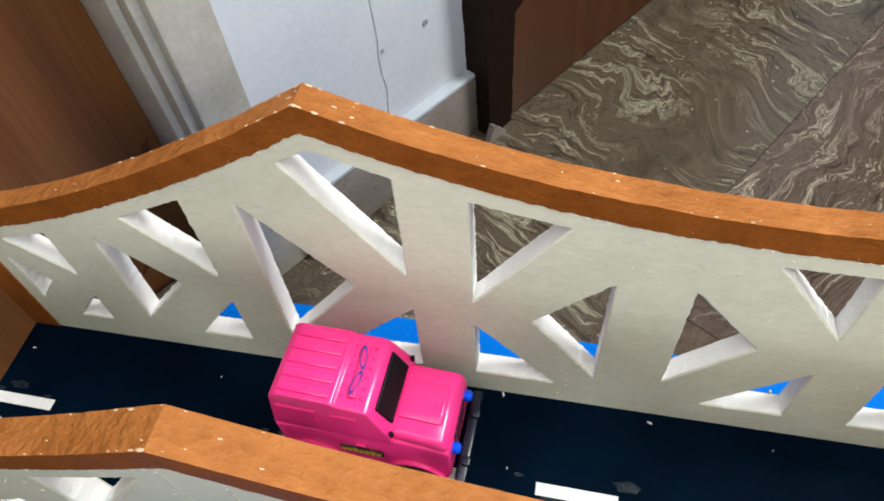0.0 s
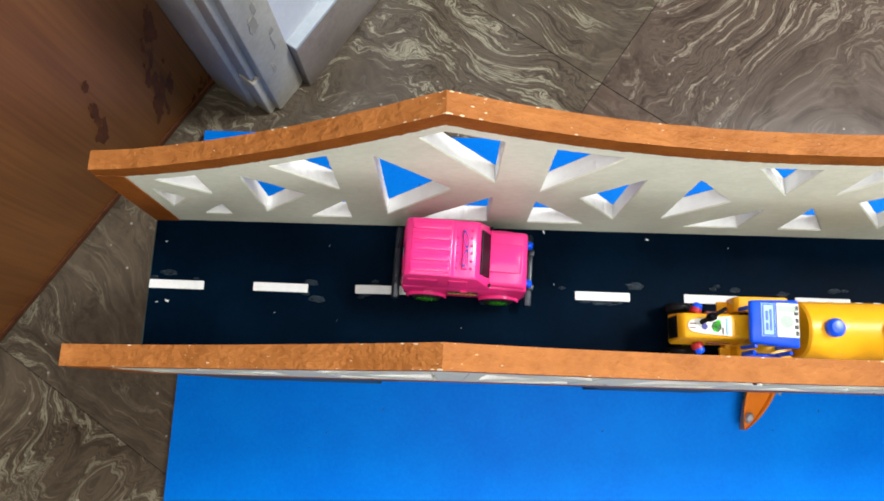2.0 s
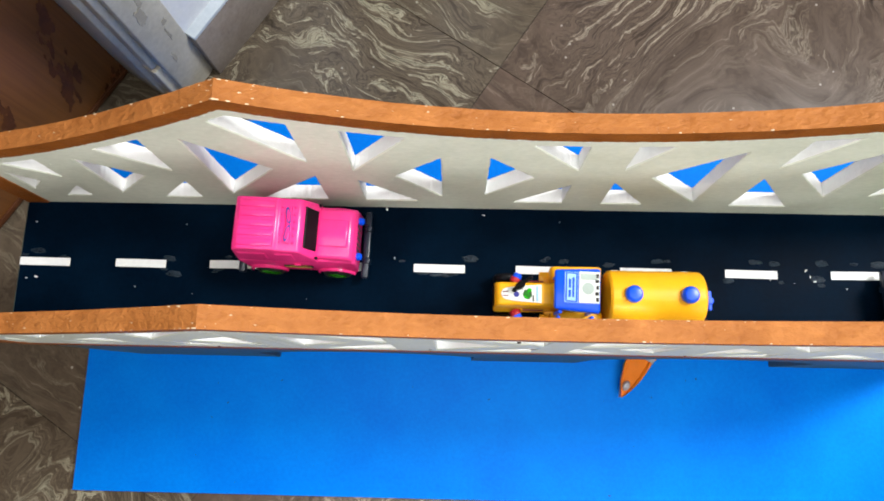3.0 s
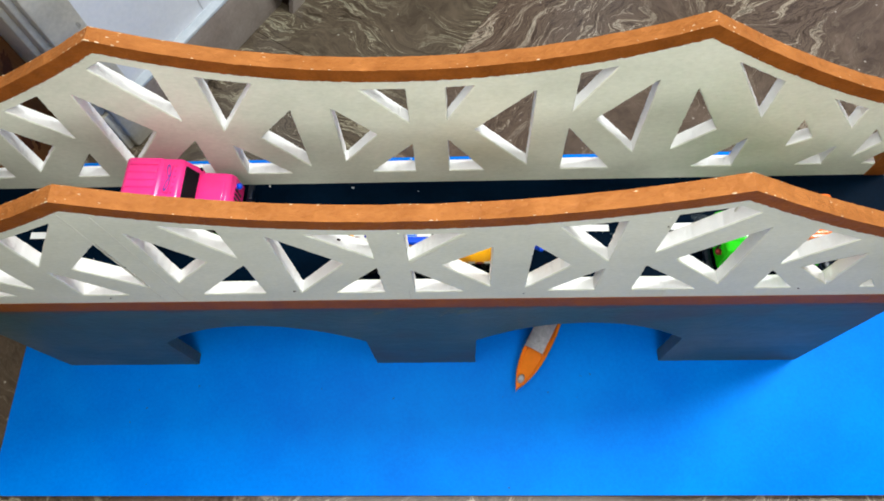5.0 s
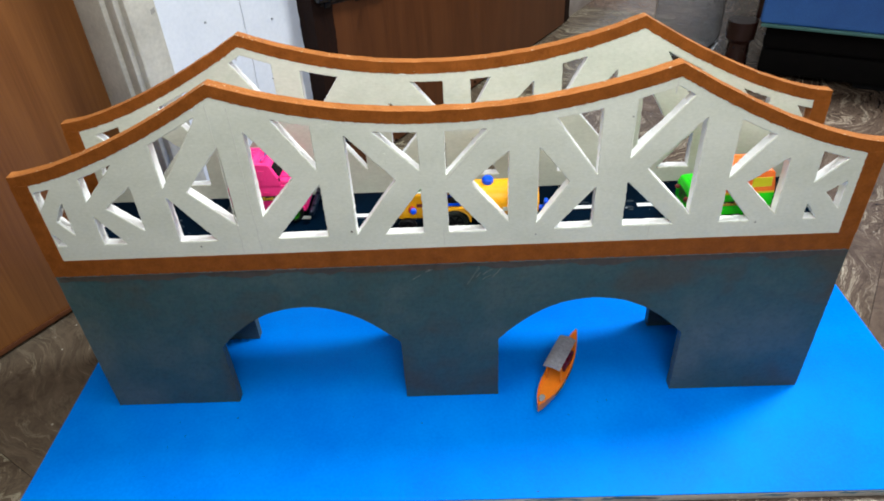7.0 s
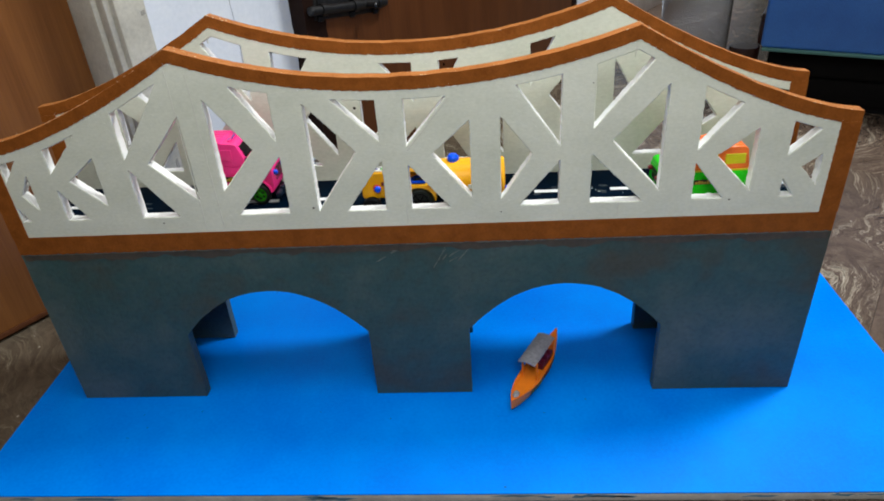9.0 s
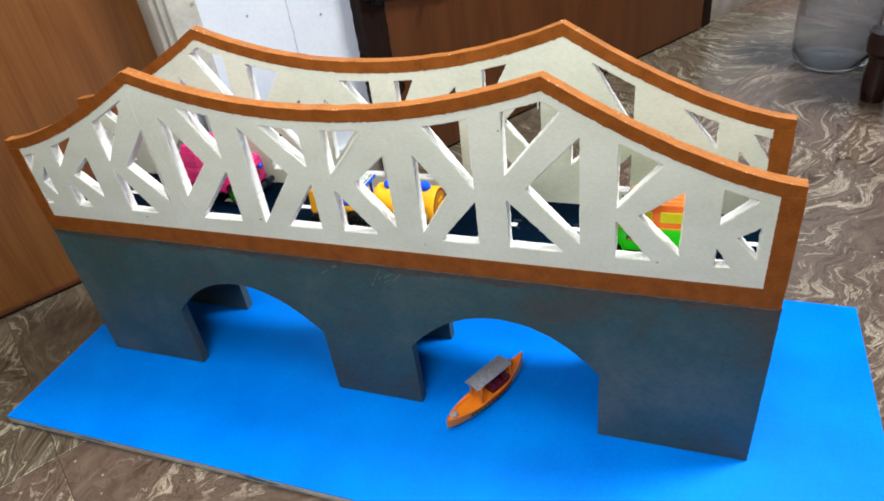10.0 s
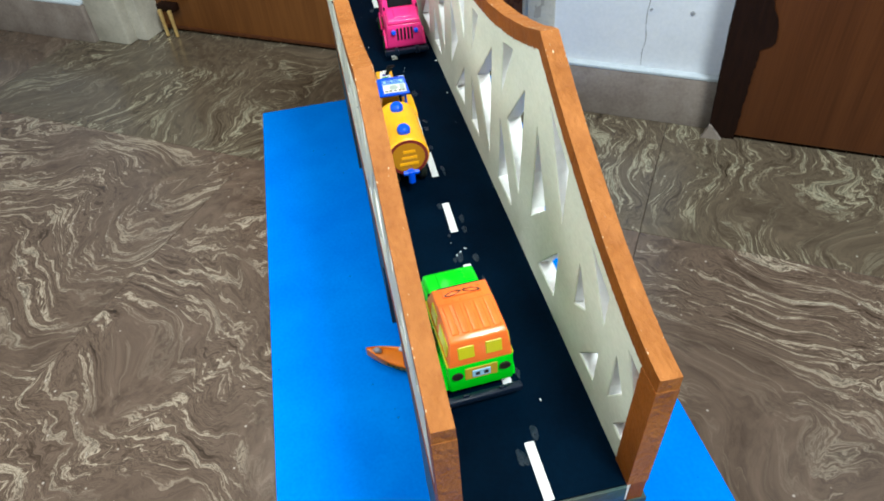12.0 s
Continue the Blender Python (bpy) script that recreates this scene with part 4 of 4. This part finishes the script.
    for a, b, c, d in ((0.0262, 0.0272, -0.0110, 0.0080), (0.0330, 0.0340, -0.0105, 0.0075), (0.0262, 0.0340, -0.0112, -0.0104), (0.0262, 0.0340, 0.0074, 0.0082),
                       (0.0282, 0.0296, -0.0080, 0.0050), (0.0304, 0.0320, -0.0070, -0.0010), (0.0304, 0.0320, 0.0004, 0.0050)):
        part("roof_print", box(a, b, c, d, 0.0530, 0.0539, 0.0001, seg=1, m=tilt), TOY_BLUE, cab)
    # open blue side frame with a rounded sill
    bm = box(0.0150, 0.0400, 0.0158, 0.0182, 0.0335, 0.0366, 0.0011)
    for x in (0.0150, 0.0372):
        box(x, x + 0.0028, 0.0148, 0.0176, 0.0335, 0.0505, 0.0011, bm)
    part("side_frame", bm, TOY_BLUE, cab, "blue cab window frame")
    # tank trailer
    axis = pose(-0.0605, 0, 0.0312, 0, 90, 0)
    r = 0.0184
    bm = lathe([(0, 0.0008), (r - 0.0030, 0.0008), (r - 0.0012, 0), (r, 0.0014), (r, 0.0622), (r - 0.0014, 0.0637), (0, 0.0642)], axis, 40)
    tank = part("tank", bm, YELLOW, truck)
    part("tank_end_print", cylinder(r - 0.0040, 0.0006, pose(-0.0603, 0, 0.0312, 0, -90, 0), steps=30), PRINT_OCHRE, tank, "brown printed disc")
    part("tank_end_print", lathe([(r - 0.0040, 0), (r - 0.0012, 0), (r - 0.0012, 0.0006), (r - 0.0040, 0.0006), (r - 0.0040, 0)],
                                 pose(-0.0601, 0, 0.0312, 0, -90, 0), 30), PRINT_RED, tank, "dark red printed ring")
    for k, z in enumerate((0.0250, 0.0310, 0.0370)):
        part("tank_end_print", box(-0.0614, -0.0606, -0.0085 + 0.001 * k, 0.0080 - 0.002 * k, z - 0.0013, z + 0.0013, seg=1), YELLOW, tank)
    for x in (-0.0112, -0.0480):
        bm = lathe([(0.0052, -0.001), (0.0058, 0.0012), (0.0056, 0.0040), (0.0040, 0.0060), (0, 0.0066)], pose(x, 0, 0.0490), 22)
        part("tank_cap", bm, TOY_BLUE, tank, "round blue cap")
    for s in (-1, 1):
        for k in range(9):
            a = radians(8 + 3 * (k % 2))
            y, z = s * (r + 0.0001) * math.cos(a), 0.0312 - (r + 0.0001) * math.sin(a)
            x = -0.0515 + k * 0.0060
            bm = box(-0.0024, 0.0024, -0.0026, 0.0026, -0.0002, 0.0003, seg=1,
                     m=Matrix.Translation((x, y, z)) @ Euler((s * (-math.pi / 2 - a) if s > 0 else math.pi / 2 + a, 0, 0)).to_matrix().to_4x4())
            part("tank_print", bm, PRINT_RED if k % 2 else STICKER, tank)
    bm = cylinder(0.0028, 0.0120, pose(-0.0605, 0, 0.0170, 0, -90, 0), 0.0006, 14)
    cylinder(0.0030, 0.0130, pose(-0.0705, 0, 0.0120), 0.0008, 14, bm)
    cylinder(0.0020, 0.0136, pose(-0.0705, -0.0068, 0.0225, -90, 0, 0), 0.0005, 12, bm)
    part("tap", bm, TOY_BLUE, truck, "blue plastic tap")
    part("chassis", box(-0.0575, 0.0140, -0.0070, 0.0070, 0.0090, 0.0145, 0.0010), BLACK, truck)
    part("front_axle", box(0.0640, 0.0680, -0.0125, 0.0125, 0.0080, 0.0120, 0.0008), BLACK, truck)
    for s in (-1, 1):
        wheel(truck, 0.0700, s * 0.0112, 0.0095, 0.0066, BLACK, BLACK, s)
        wheel(truck, 0.0225, s * 0.0105, 0.0138, 0.0070, TYRE, BLACK, s)
        wheel(truck, -0.0335, s * 0.0085, 0.0105, 0.0070, TYRE, BLACK, s)
        wheel(truck, -0.0475, s * 0.0085, 0.0105, 0.0070, TYRE, BLACK, s)
    return truck


toy_tanker(pose(0.0340, 0.0375, ROAD_Z + 0.0005, 0, 0, 180))


def toy_boat(m):
    """A pointed river boat with a foil canopy, its high end towards +x."""
    boat = thing("toy_boat", "small orange toy boat with a silver foil canopy", "toy boat", m)
    half_len = 0.0620
    bm = bmesh.new()
    secs, count = [], 29
    for k in range(count):
        t = -1 + 2 * k / (count - 1)
        w = 0.0126 * max(0.0, 1 - abs(t) ** (2.3 if t > 0 else 2.8)) + 0.0005
        keel = 0.0008 + 0.013 * max(0, abs(t) - 0.35) ** 2 * (1.5 if t > 0 else 0.9)
        rim = 0.0150 + (0.0150 if t > 0 else 0.0035) * abs(t) ** 2.4
        x = half_len * t
        secs.append([bm.verts.new(c) for c in (
            (x, 0, keel), (x, -w * 0.62, keel + 0.0006), (x, -w * 0.92, keel + (rim - keel) * 0.45), (x, -w, rim), (x, -w * 0.82, rim - 0.0006),
            (x, -w * 0.7, rim - 0.0026), (x, 0, rim - 0.0020), (x, w * 0.7, rim - 0.0026), (x, w * 0.82, rim - 0.0006), (x, w, rim),
            (x, w * 0.92, keel + (rim - keel) * 0.45), (x, w * 0.62, keel + 0.0006))])
    for a, b in zip(secs, secs[1:]):
        for k in range(12):
            bm.faces.new((a[k], a[(k + 1) % 12], b[(k + 1) % 12], b[k]))
    bm.faces.new(secs[0])
    bm.faces.new(secs[-1][::-1])
    hull = part("hull", bm, BOAT_ORANGE, boat)
    # painted stripe with illegible lettering along each side
    for s in (-1, 1):
        for t0, t1, mat, note in ((-0.56, -0.14, BOAT_GREEN, "dark green painted stripe"), (-0.12, 0.50, BOAT_STRIPE, "red orange painted stripe")):
            bm = bmesh.new()
            cols = []
            for k in range(15):
                t = t0 + (t1 - t0) * k / 14
                w = 0.0126 * (1 - abs(t) ** (2.3 if t > 0 else 2.8)) + 0.0005
                keel = 0.0008 + 0.013 * max(0, abs(t) - 0.35) ** 2 * (1.5 if t > 0 else 0.9)
                rim = 0.0150 + (0.0150 if t > 0 else 0.0035) * abs(t) ** 2.4
                cols.append([bm.verts.new((half_len * t, s * (w * (0.925 + 0.145 * f * 0.55) + 0.0004), keel + (rim - keel) * g))
                             for f, g in ((0, 0.48), (0.45, 0.67), (0.85, 0.84))])
            for a, b in zip(cols, cols[1:]):
                for k in range(2):
                    bm.faces.new((a[k], a[k + 1], b[k + 1], b[k]))
            bmesh.ops.solidify(bm, geom=list(bm.faces), thickness=0.0002)
            stripe = part("stripe", bm, mat, hull, note)
            for k in range(4):
                t = t0 + 0.05 + 0.095 * k
                w = 0.0126 * (1 - abs(t) ** (2.3 if t > 0 else 2.8)) + 0.0005
                part("stripe_print", box(half_len * t, half_len * t + 0.0028, s * w * 0.985 - 0.0004, s * w * 0.985 + 0.0007, 0.0092, 0.0122, seg=1),
                     PRINT_RED if mat is BOAT_STRIPE else PRINT_GOLD, stripe)
    # seats, posts, canopy
    bm = box(0.0020, 0.0320, -0.0085, 0.0085, 0.0130, 0.0215, 0.0012)
    for k in range(3):
        box(0.0035 + k * 0.0095, 0.0065 + k * 0.0095, -0.0088, 0.0088, 0.0205, 0.0265, 0.0008, bm)
    part("seats", bm, BOAT_MAROON, boat, "dark maroon seats")
    for x in (-0.0150, 0.0320):
        for s in (-1, 1):
            part("post", box(x - 0.0009, x + 0.0009, s * 0.0086 - 0.0009, s * 0.0086 + 0.0009, 0.0130, 0.0362, 0.0003), BOAT_ORANGE, boat)
    bm = bmesh.new()
    low, high = [], []
    for i in range(17):
        x = -0.0200 + 0.0550 * i / 16
        low.append([bm.verts.new((x, -0.0082 + 0.0200 * j / 6, 0.0352 + 0.0020 * (1 - ((j - 3) / 3) ** 2))) for j in range(7)])
        high.append([bm.verts.new((x, -0.0084 + 0.0204 * j / 6, 0.0368 + 0.0022 * (1 - ((j - 3) / 3) ** 2) + 0.0004 * noise.noise(Vector((i, j, 1.7)))))
                     for j in range(7)])
    for g in (low, high):
        for i in range(16):
            for j in range(6):
                bm.faces.new((g[i][j], g[i + 1][j], g[i + 1][j + 1], g[i][j + 1]))
    for i in range(16):
        for j in (0, 6):
            bm.faces.new((low[i][j], low[i + 1][j], high[i + 1][j], high[i][j]))
    for i in (0, 16):
        for j in range(6):
            bm.faces.new((low[i][j], low[i][j + 1], high[i][j + 1], high[i][j]))
    part("canopy", bm, SILVER, boat, "silver glitter foil canopy")
    bm = lathe([(0, 0), (0.0040, 0.0004), (0.0042, 0.0016), (0.0026, 0.0030), (0, 0.0034)], pose(-0.0495, 0.0006, 0.0150) @ Matrix.Diagonal((1.3, 0.9, 1.3, 1)), 12)
    for v in bm.verts:
        v.co += noise.noise_vector(v.co * 400) * 0.0006
    part("bow_foil", bm, SILVER, boat, "crumpled silver foil")
    return boat


toy_boat(pose(0.1262, 0.0220, 0.0004, 0, 0, 61.6))

# specks of paint and scraps lying on the road
rnd = random.Random(9)
bm = bmesh.new()
spots = [(-0.386, 0.049, 0.0022), (-0.393, 0.048, 0.0012), (0.185, 0.064, 0.0016), (0.188, 0.0595, 0.0014), (0.191, 0.056, 0.0016), (-0.276, 0.091, 0.0008),
         (-0.052, 0.102, 0.0018), (0.334, 0.077, 0.0015), (-0.125, 0.1055, 0.0020), (-0.391, 0.091, 0.0012), (-0.118, 0.068, 0.0009)]
spots += [(rnd.uniform(-0.39, 0.39), rnd.uniform(0.018, 0.104), rnd.uniform(0.0004, 0.0009)) for _ in range(12)]
for x, y, r in spots:
    r *= 0.55
    lathe([(r, 0), (r * 0.7, 0.0006), (0, 0.0007)], pose(x, y, ROAD_Z + 0.0004, 0, 0, rnd.uniform(0, 180)) @ Matrix.Diagonal((1.5, 0.6, 1, 1)), 6, bm)
tagged(link_mesh("paint_flecks", bm, MARK), "tiny white paint flecks scattered on the road", "debris", kind="stuff")

# ---- the room ----
FLOOR_Z = -0.012
WALL = pose(0, 0, 0, 0, 0, 57)


def setting(name, bm, mat, label, category, m=WALL):
    ob = link_mesh(name, bm, mat)
    ob.matrix_basis = m
    return tagged(ob, label, category, kind="structure")


setting("wall_west", merge(merge(merge(box(0.075, 0.333, 0.482, 0.70, FLOOR_Z, 2.6), box(-3.2, -0.868, 0.482, 0.70, FLOOR_Z, 2.6)),
        box(1.33, 3.6, 0.482, 0.70, FLOOR_Z, 2.6)), box(-0.868, 1.33, 0.482, 0.70, 2.12, 2.6)), PLASTER, "white painted plaster wall with fine cracks", "wall")
# out of view: these close the room and limit the bounce
setting("wall_east", box(-3.2, 3.6, -2.75, -2.6, FLOOR_Z, 2.6), UNSEEN_DULL, "unseen beige wall, kept dark to cut bounced light", "wall")
setting("wall_south", box(-3.35, -3.2, -2.75, 0.70, FLOOR_Z, 2.6), UNSEEN_DULL, "unseen beige wall, kept dark to cut bounced light", "wall")
setting("wall_north", box(3.6, 3.75, -2.75, 0.70, FLOOR_Z, 2.6), UNSEEN_DULL, "unseen beige wall, kept dark to cut bounced light", "wall")
setting("ceiling", box(-3.35, 3.75, -2.75, 0.70, 2.6, 2.7), UNSEEN_DULL, "unseen beige ceiling, kept dark to cut bounced light", "ceiling")

# skirting
for s0, s1 in ((0.082, 0.333), (-3.2, -0.873), (1.345, 3.6)):
    bm = box(s0, s1, 0.470, 0.4835, FLOOR_Z, 0.066, 0.0012)
    sk = setting("skirting", bm, SKIRT, "grey brown stone skirting with a painted top edge", "skirting")
    link_mesh("skirting_cap", box(s0 - 0.0004, s1, 0.4695, 0.4838, 0.0662, 0.0715, 0.0015), SKIRT_TOP, sk)

# cracks and nail marks in the plaster
bm = bmesh.new()
path = [(0.216 + 0.004 * noise.noise(Vector((z * 30, 0, 0))) + 0.0015 * noise.noise(Vector((z * 140, 5, 0))), z) for z in [0.074 + 0.55 * k / 60 for k in range(61)]]
for (xa, za), (xb, zb) in zip(path, path[1:]):
    w = 0.0005 + 0.0004 * noise.noise(Vector((za * 90, 9, 0)))
    vs = [bm.verts.new(c) for c in ((xa - w, 0.4816, za), (xa + w, 0.4816, za), (xb + w, 0.4816, zb), (xb - w, 0.4816, zb))]
    bm.faces.new(vs)
for s, z, r in ((0.276, 0.160, 0.0035), (0.220, 0.161, 0.0022), (0.270, 0.30, 0.002), (0.15, 0.33, 0.0018)):
    lathe([(r, -0.0003), (r * 0.8, 0.0012), (0, 0.0012)], pose(s, 0.4818, z, 90, 0, 0), 9, bm)
setting("wall_crack", bm, CRACK, "fine dark crack and nail holes in the plaster", "crack")

# door 1, set back in a moulded frame
door = setting("door_1", box(-0.765, 0.024, 0.560, 0.600, FLOOR_Z + 0.006, 2.05, 0.0015), DOOR, "closed brown wood-grain door with dark stains at the foot", "door")
bm = box(-0.765, 0.024, 0.5575, 0.5605, FLOOR_Z + 0.006, FLOOR_Z + 0.013, 0.0006)
link_mesh("door_foot", bm, STAIN, door, "dark worn foot of the door")
rnd = random.Random(21)
for s, z, a, b, n_spots in ((0.000, 0.132, 0.010, 0.016, 7), (-0.020, 0.100, 0.006, 0.014, 5), (-0.022, 0.062, 0.014, 0.020, 9), (-0.040, 0.036, 0.010, 0.016, 6),
                            (-0.088, 0.105, 0.004, 0.040, 6), (0.010, 0.004, 0.010, 0.008, 6), (-0.125, 0.02, 0.006, 0.02, 5)):
    bm = bmesh.new()
    for _ in range(n_spots):
        x, zz, r = s + rnd.gauss(0, a * 0.55), z + rnd.gauss(0, b * 0.6), rnd.uniform(0.002, 0.0085)
        x += (zz - z) * 0.35
        loop = []
        for k in range(26):
            ang = 2 * math.pi * k / 26
            px, pz = math.cos(ang), math.sin(ang)
            rr = r * (1 + 0.7 * noise.noise(Vector((px * 1.6 + x * 99, pz * 1.6, zz * 99))) + 0.45 * noise.noise(Vector((px * 5 + x * 99, pz * 5, zz * 50))))
            loop.append(bm.verts.new((x + 0.65 * rr * px + 0.55 * rr * pz, 0.5596 - rnd.uniform(0, 0.0003), zz + 1.5 * rr * pz)))
        bm.faces.new(loop)
    link_mesh("stain", bm, STAIN, door, "dark stain")

frame_1 = thing("door_frame", "cream painted moulded door frame with worn paint", "door frame", WALL, kind="structure")
for s0, s1, flip in ((0.024, 0.078, 1), (-0.868, -0.765, -1)):
    bm = box(s0, s1, 0.505, 0.62, FLOOR_Z, 2.10, 0.003)
    part("jamb", bm, FRAME_PAINT, frame_1)
    mid = (s0 + s1) / 2 + 0.004 * flip
    bm = box(mid - 0.016, s1 + 0.004 if flip > 0 else mid + 0.016, 0.479, 0.507, FLOOR_Z, 2.10, 0.004) if flip > 0 else \
        box(s0 - 0.004, mid + 0.030, 0.479, 0.507, FLOOR_Z, 2.10, 0.004)
    part("architrave", bm, FRAME_PAINT, frame_1)
    edge = mid - 0.020 * flip
    bm = box(edge - 0.0045, edge + 0.0045, 0.488, 0.507, 0.062, 2.10, 0.003)
    box(edge - 0.0055, edge + 0.0055, 0.486, 0.507, FLOOR_Z, 0.060, 0.002, bm)
    part("bead", bm, FRAME_PAINT, frame_1, "grooved bead with a dark joint near the floor")
rnd = random.Random(5)
for _ in range(12):
    x, z, w, h = rnd.uniform(0.052, 0.076), rnd.uniform(0.03, 0.55), rnd.uniform(0.001, 0.004), rnd.uniform(0.003, 0.012)
    part("bare_patch", plate([ragged([(x - w, z - h), (x + w, z - h * 0.6), (x + w * 0.7, z + h), (x - w * 0.8, z + h * 0.7)], 0.002, 0.0014, x * 300)], 0.4783, 0.4795),
         FRAME_BARE, frame_1, "patch of flaked paint")
part("head", box(-0.868, 0.078, 0.479, 0.62, 2.05, 2.12, 0.003), FRAME_PAINT, frame_1)

# door 2 with its dark frame and tower bolt
bm = plate([ragged([(0.331, FLOOR_Z), (0.326, 0.2), (0.326, 2.08), (0.371, 2.08), (0.371, 0.20), (0.384, 0.170), (0.388, 0.142), (0.371, 0.131), (0.368, FLOOR_Z)], 0.006, 0.0022, 5)], 0.4505, 0.60)
dark = setting("door_post", bm, DARK_WOOD, "dark brown rough wooden door post", "door frame")
bm = plate([ragged([(0.322, FLOOR_Z), (0.352, FLOOR_Z), (0.344, FLOOR_Z + 0.007), (0.337, FLOOR_Z + 0.016), (0.331, FLOOR_Z + 0.022), (0.327, FLOOR_Z + 0.012)], 0.004, 0.003, 8)], 0.4440, 0.4515)
link_mesh("plaster_crumbs", bm, SKIRT, dark, "crumbled pale plaster at the foot of the post")
setting("door_2", box(0.364, 1.285, 0.453, 0.493, FLOOR_Z + 0.006, 2.06, 0.0015), DOOR_RED, "closed brown wooden door with a black bolt", "door")
setting("door_post", box(1.285, 1.335, 0.460, 0.60, FLOOR_Z, 2.08, 0.004), DARK_WOOD, "dark brown wooden door post", "door frame")
bolt = thing("tower_bolt", "black iron tower bolt on the wooden door", "door bolt", WALL @ pose(0.330, 0.4415, 0.318, 0, 6.5, 0))
part("rod", cylinder(0.0075, 0.185, pose(0, 0, 0, 0, 90, 0), 0.002, 18), IRON, bolt)
part("back_plate", box(0.018, 0.178, 0.0080, 0.0112, -0.016, 0.016, 0.001), IRON, bolt)
for x in (0.030, 0.105, 0.165):
    bm = lathe([(0.0078, -0.006), (0.0098, -0.006), (0.0098, 0.006), (0.0078, 0.006), (0.0078, -0.006)], pose(x, 0, 0, 0, 90, 0), 18)
    for z in (-0.0135, 0.0135):
        box(x - 0.006, x + 0.006, 0.0050, 0.0085, z - 0.005, z + 0.005, 0.0008, bm)
    part("bracket", bm, IRON, bolt, "black iron strap round the rod")
part("knob", cylinder(0.0048, 0.024, pose(0.130, -0.004, 0, 90, 0, 0), 0.002, 14), IRON, bolt)

# brass door stop at the foot of door 1
stop = thing("door_stop", "brass door stop with two legs and a dark plate", "door stop", WALL @ pose(-0.725, 0.540, FLOOR_Z))
part("plate", box(-0.020, 0.021, -0.003, 0.017, 0.051, 0.066, 0.002), DARK_WOOD, stop, "dark metal plate")
for x in (-0.011, 0.013):
    bm = lathe([(0, 0.002), (0.0034, 0.002), (0.0040, 0.004), (0.0034, 0.007), (0.0036, 0.030), (0.0044, 0.046), (0.0044, 0.056), (0, 0.058)], pose(x, -0.006, 0), 14)
    part("leg", bm, BRASS, stop)

# bed and jar by the far side of the room
bed = thing("bed", "maroon wooden bed with a blue cover hanging down", "bed", pose(0.600, 0.905, FLOOR_Z, 0, 0, -27))
for x, y in ((0.028, 0.028), (1.86, 0.028), (0.028, 1.2), (1.86, 1.2)):
    bm = lathe([(0, 0), (0.020, 0), (0.024, 0.03), (0.022, 0.085), (0.030, 0.095), (0.031, 0.132), (0, 0.132)], pose(x, y, 0), 20)
    part("leg", bm, MAROON_WOOD, bed, "dark maroon turned leg")
part("frame", box(0.05, 1.86, 0.03, 1.22, 0.134, 0.20, 0.006), MAROON_WOOD, bed)
bm = box(0.062, 1.90, -0.012, 1.25, 0.140, 0.46, 0.007, seg=3)
part("cover", bm, BED_BLUE, bed, "blue bed cover")
bm = box(0.066, 1.89, -0.015, 0.0, 0.134, 0.1405, 0.002)
part("piping", bm, BED_TRIM, bed, "pale green hem")
# added black block: gives the shade under the bed a solid shape
bed_shade = thing("suitcase", "matt black block standing in for the shade under the bed", "suitcase", pose(0.600, 0.905, FLOOR_Z, 0, 0, -27))
part("shell", box(0.075, 1.80, 0.045, 1.1, 0.014, 0.068, 0.008), SHADE_BLACK, bed_shade)
part("lid", box(0.075, 1.80, 0.045, 1.1, 0.070, 0.126, 0.008), SHADE_BLACK, bed_shade)
for x in (0.3, 1.55):
    part("foot", box(x - 0.03, x + 0.03, 0.06, 0.10, 0.0, 0.016, 0.003), BLACK, bed_shade)
jar = thing("storage_jar", "cloudy clear plastic jar with a rounded foot on the floor", "jar", pose(0.585, 1.110, FLOOR_Z))
part("jar_body", lathe([(0, 0.004), (0.058, 0), (0.072, 0.010), (0.0775, 0.026), (0.0765, 0.034), (0.079, 0.042), (0.079, 0.22), (0.070, 0.26), (0.056, 0.275), (0.056, 0.300),
      (0.0535, 0.300), (0.0535, 0.274), (0.068, 0.258), (0.0765, 0.22), (0.0765, 0.044), (0.074, 0.030), (0.056, 0.006), (0, 0.008)], None, 40), TIN, jar)
part("lid", lathe([(0.058, 0.288), (0.060, 0.289), (0.060, 0.312), (0.057, 0.315), (0, 0.315), (0, 0.312), (0.0575, 0.3115)], None, 40), IRON, jar, "dark screw lid")

# floor: marble tiles laid square to the wall
sub = box(-3.35, 3.75, -2.75, 0.70, FLOOR_Z - 0.02, FLOOR_Z - 0.0018)
floor = setting("floor", sub, JOINT, "brown veined marble tile floor with thin dark joints", "floor")
TILE = 0.6
bm = box(-TILE / 2 + 0.0003, TILE / 2 - 0.0003, -TILE / 2 + 0.0003, TILE / 2 - 0.0003, -0.0016, 0.0, 0.0003, seg=1)
first = link_mesh("tile", bm, MARBLE, floor)
tile_mesh = first.data
spots = [(0.27 + TILE * (i + 0.5), 0.205 + TILE * (j - 0.5)) for i in range(-6, 6) for j in range(-4, 2)]
for k, (s, d) in enumerate(spots):
    tile = first if k == 0 else new("tile", tile_mesh)
    tile.parent = floor
    tile.matrix_basis = pose(s, d, FLOOR_Z, 0, 0, 90 * ((k * 7) % 4))
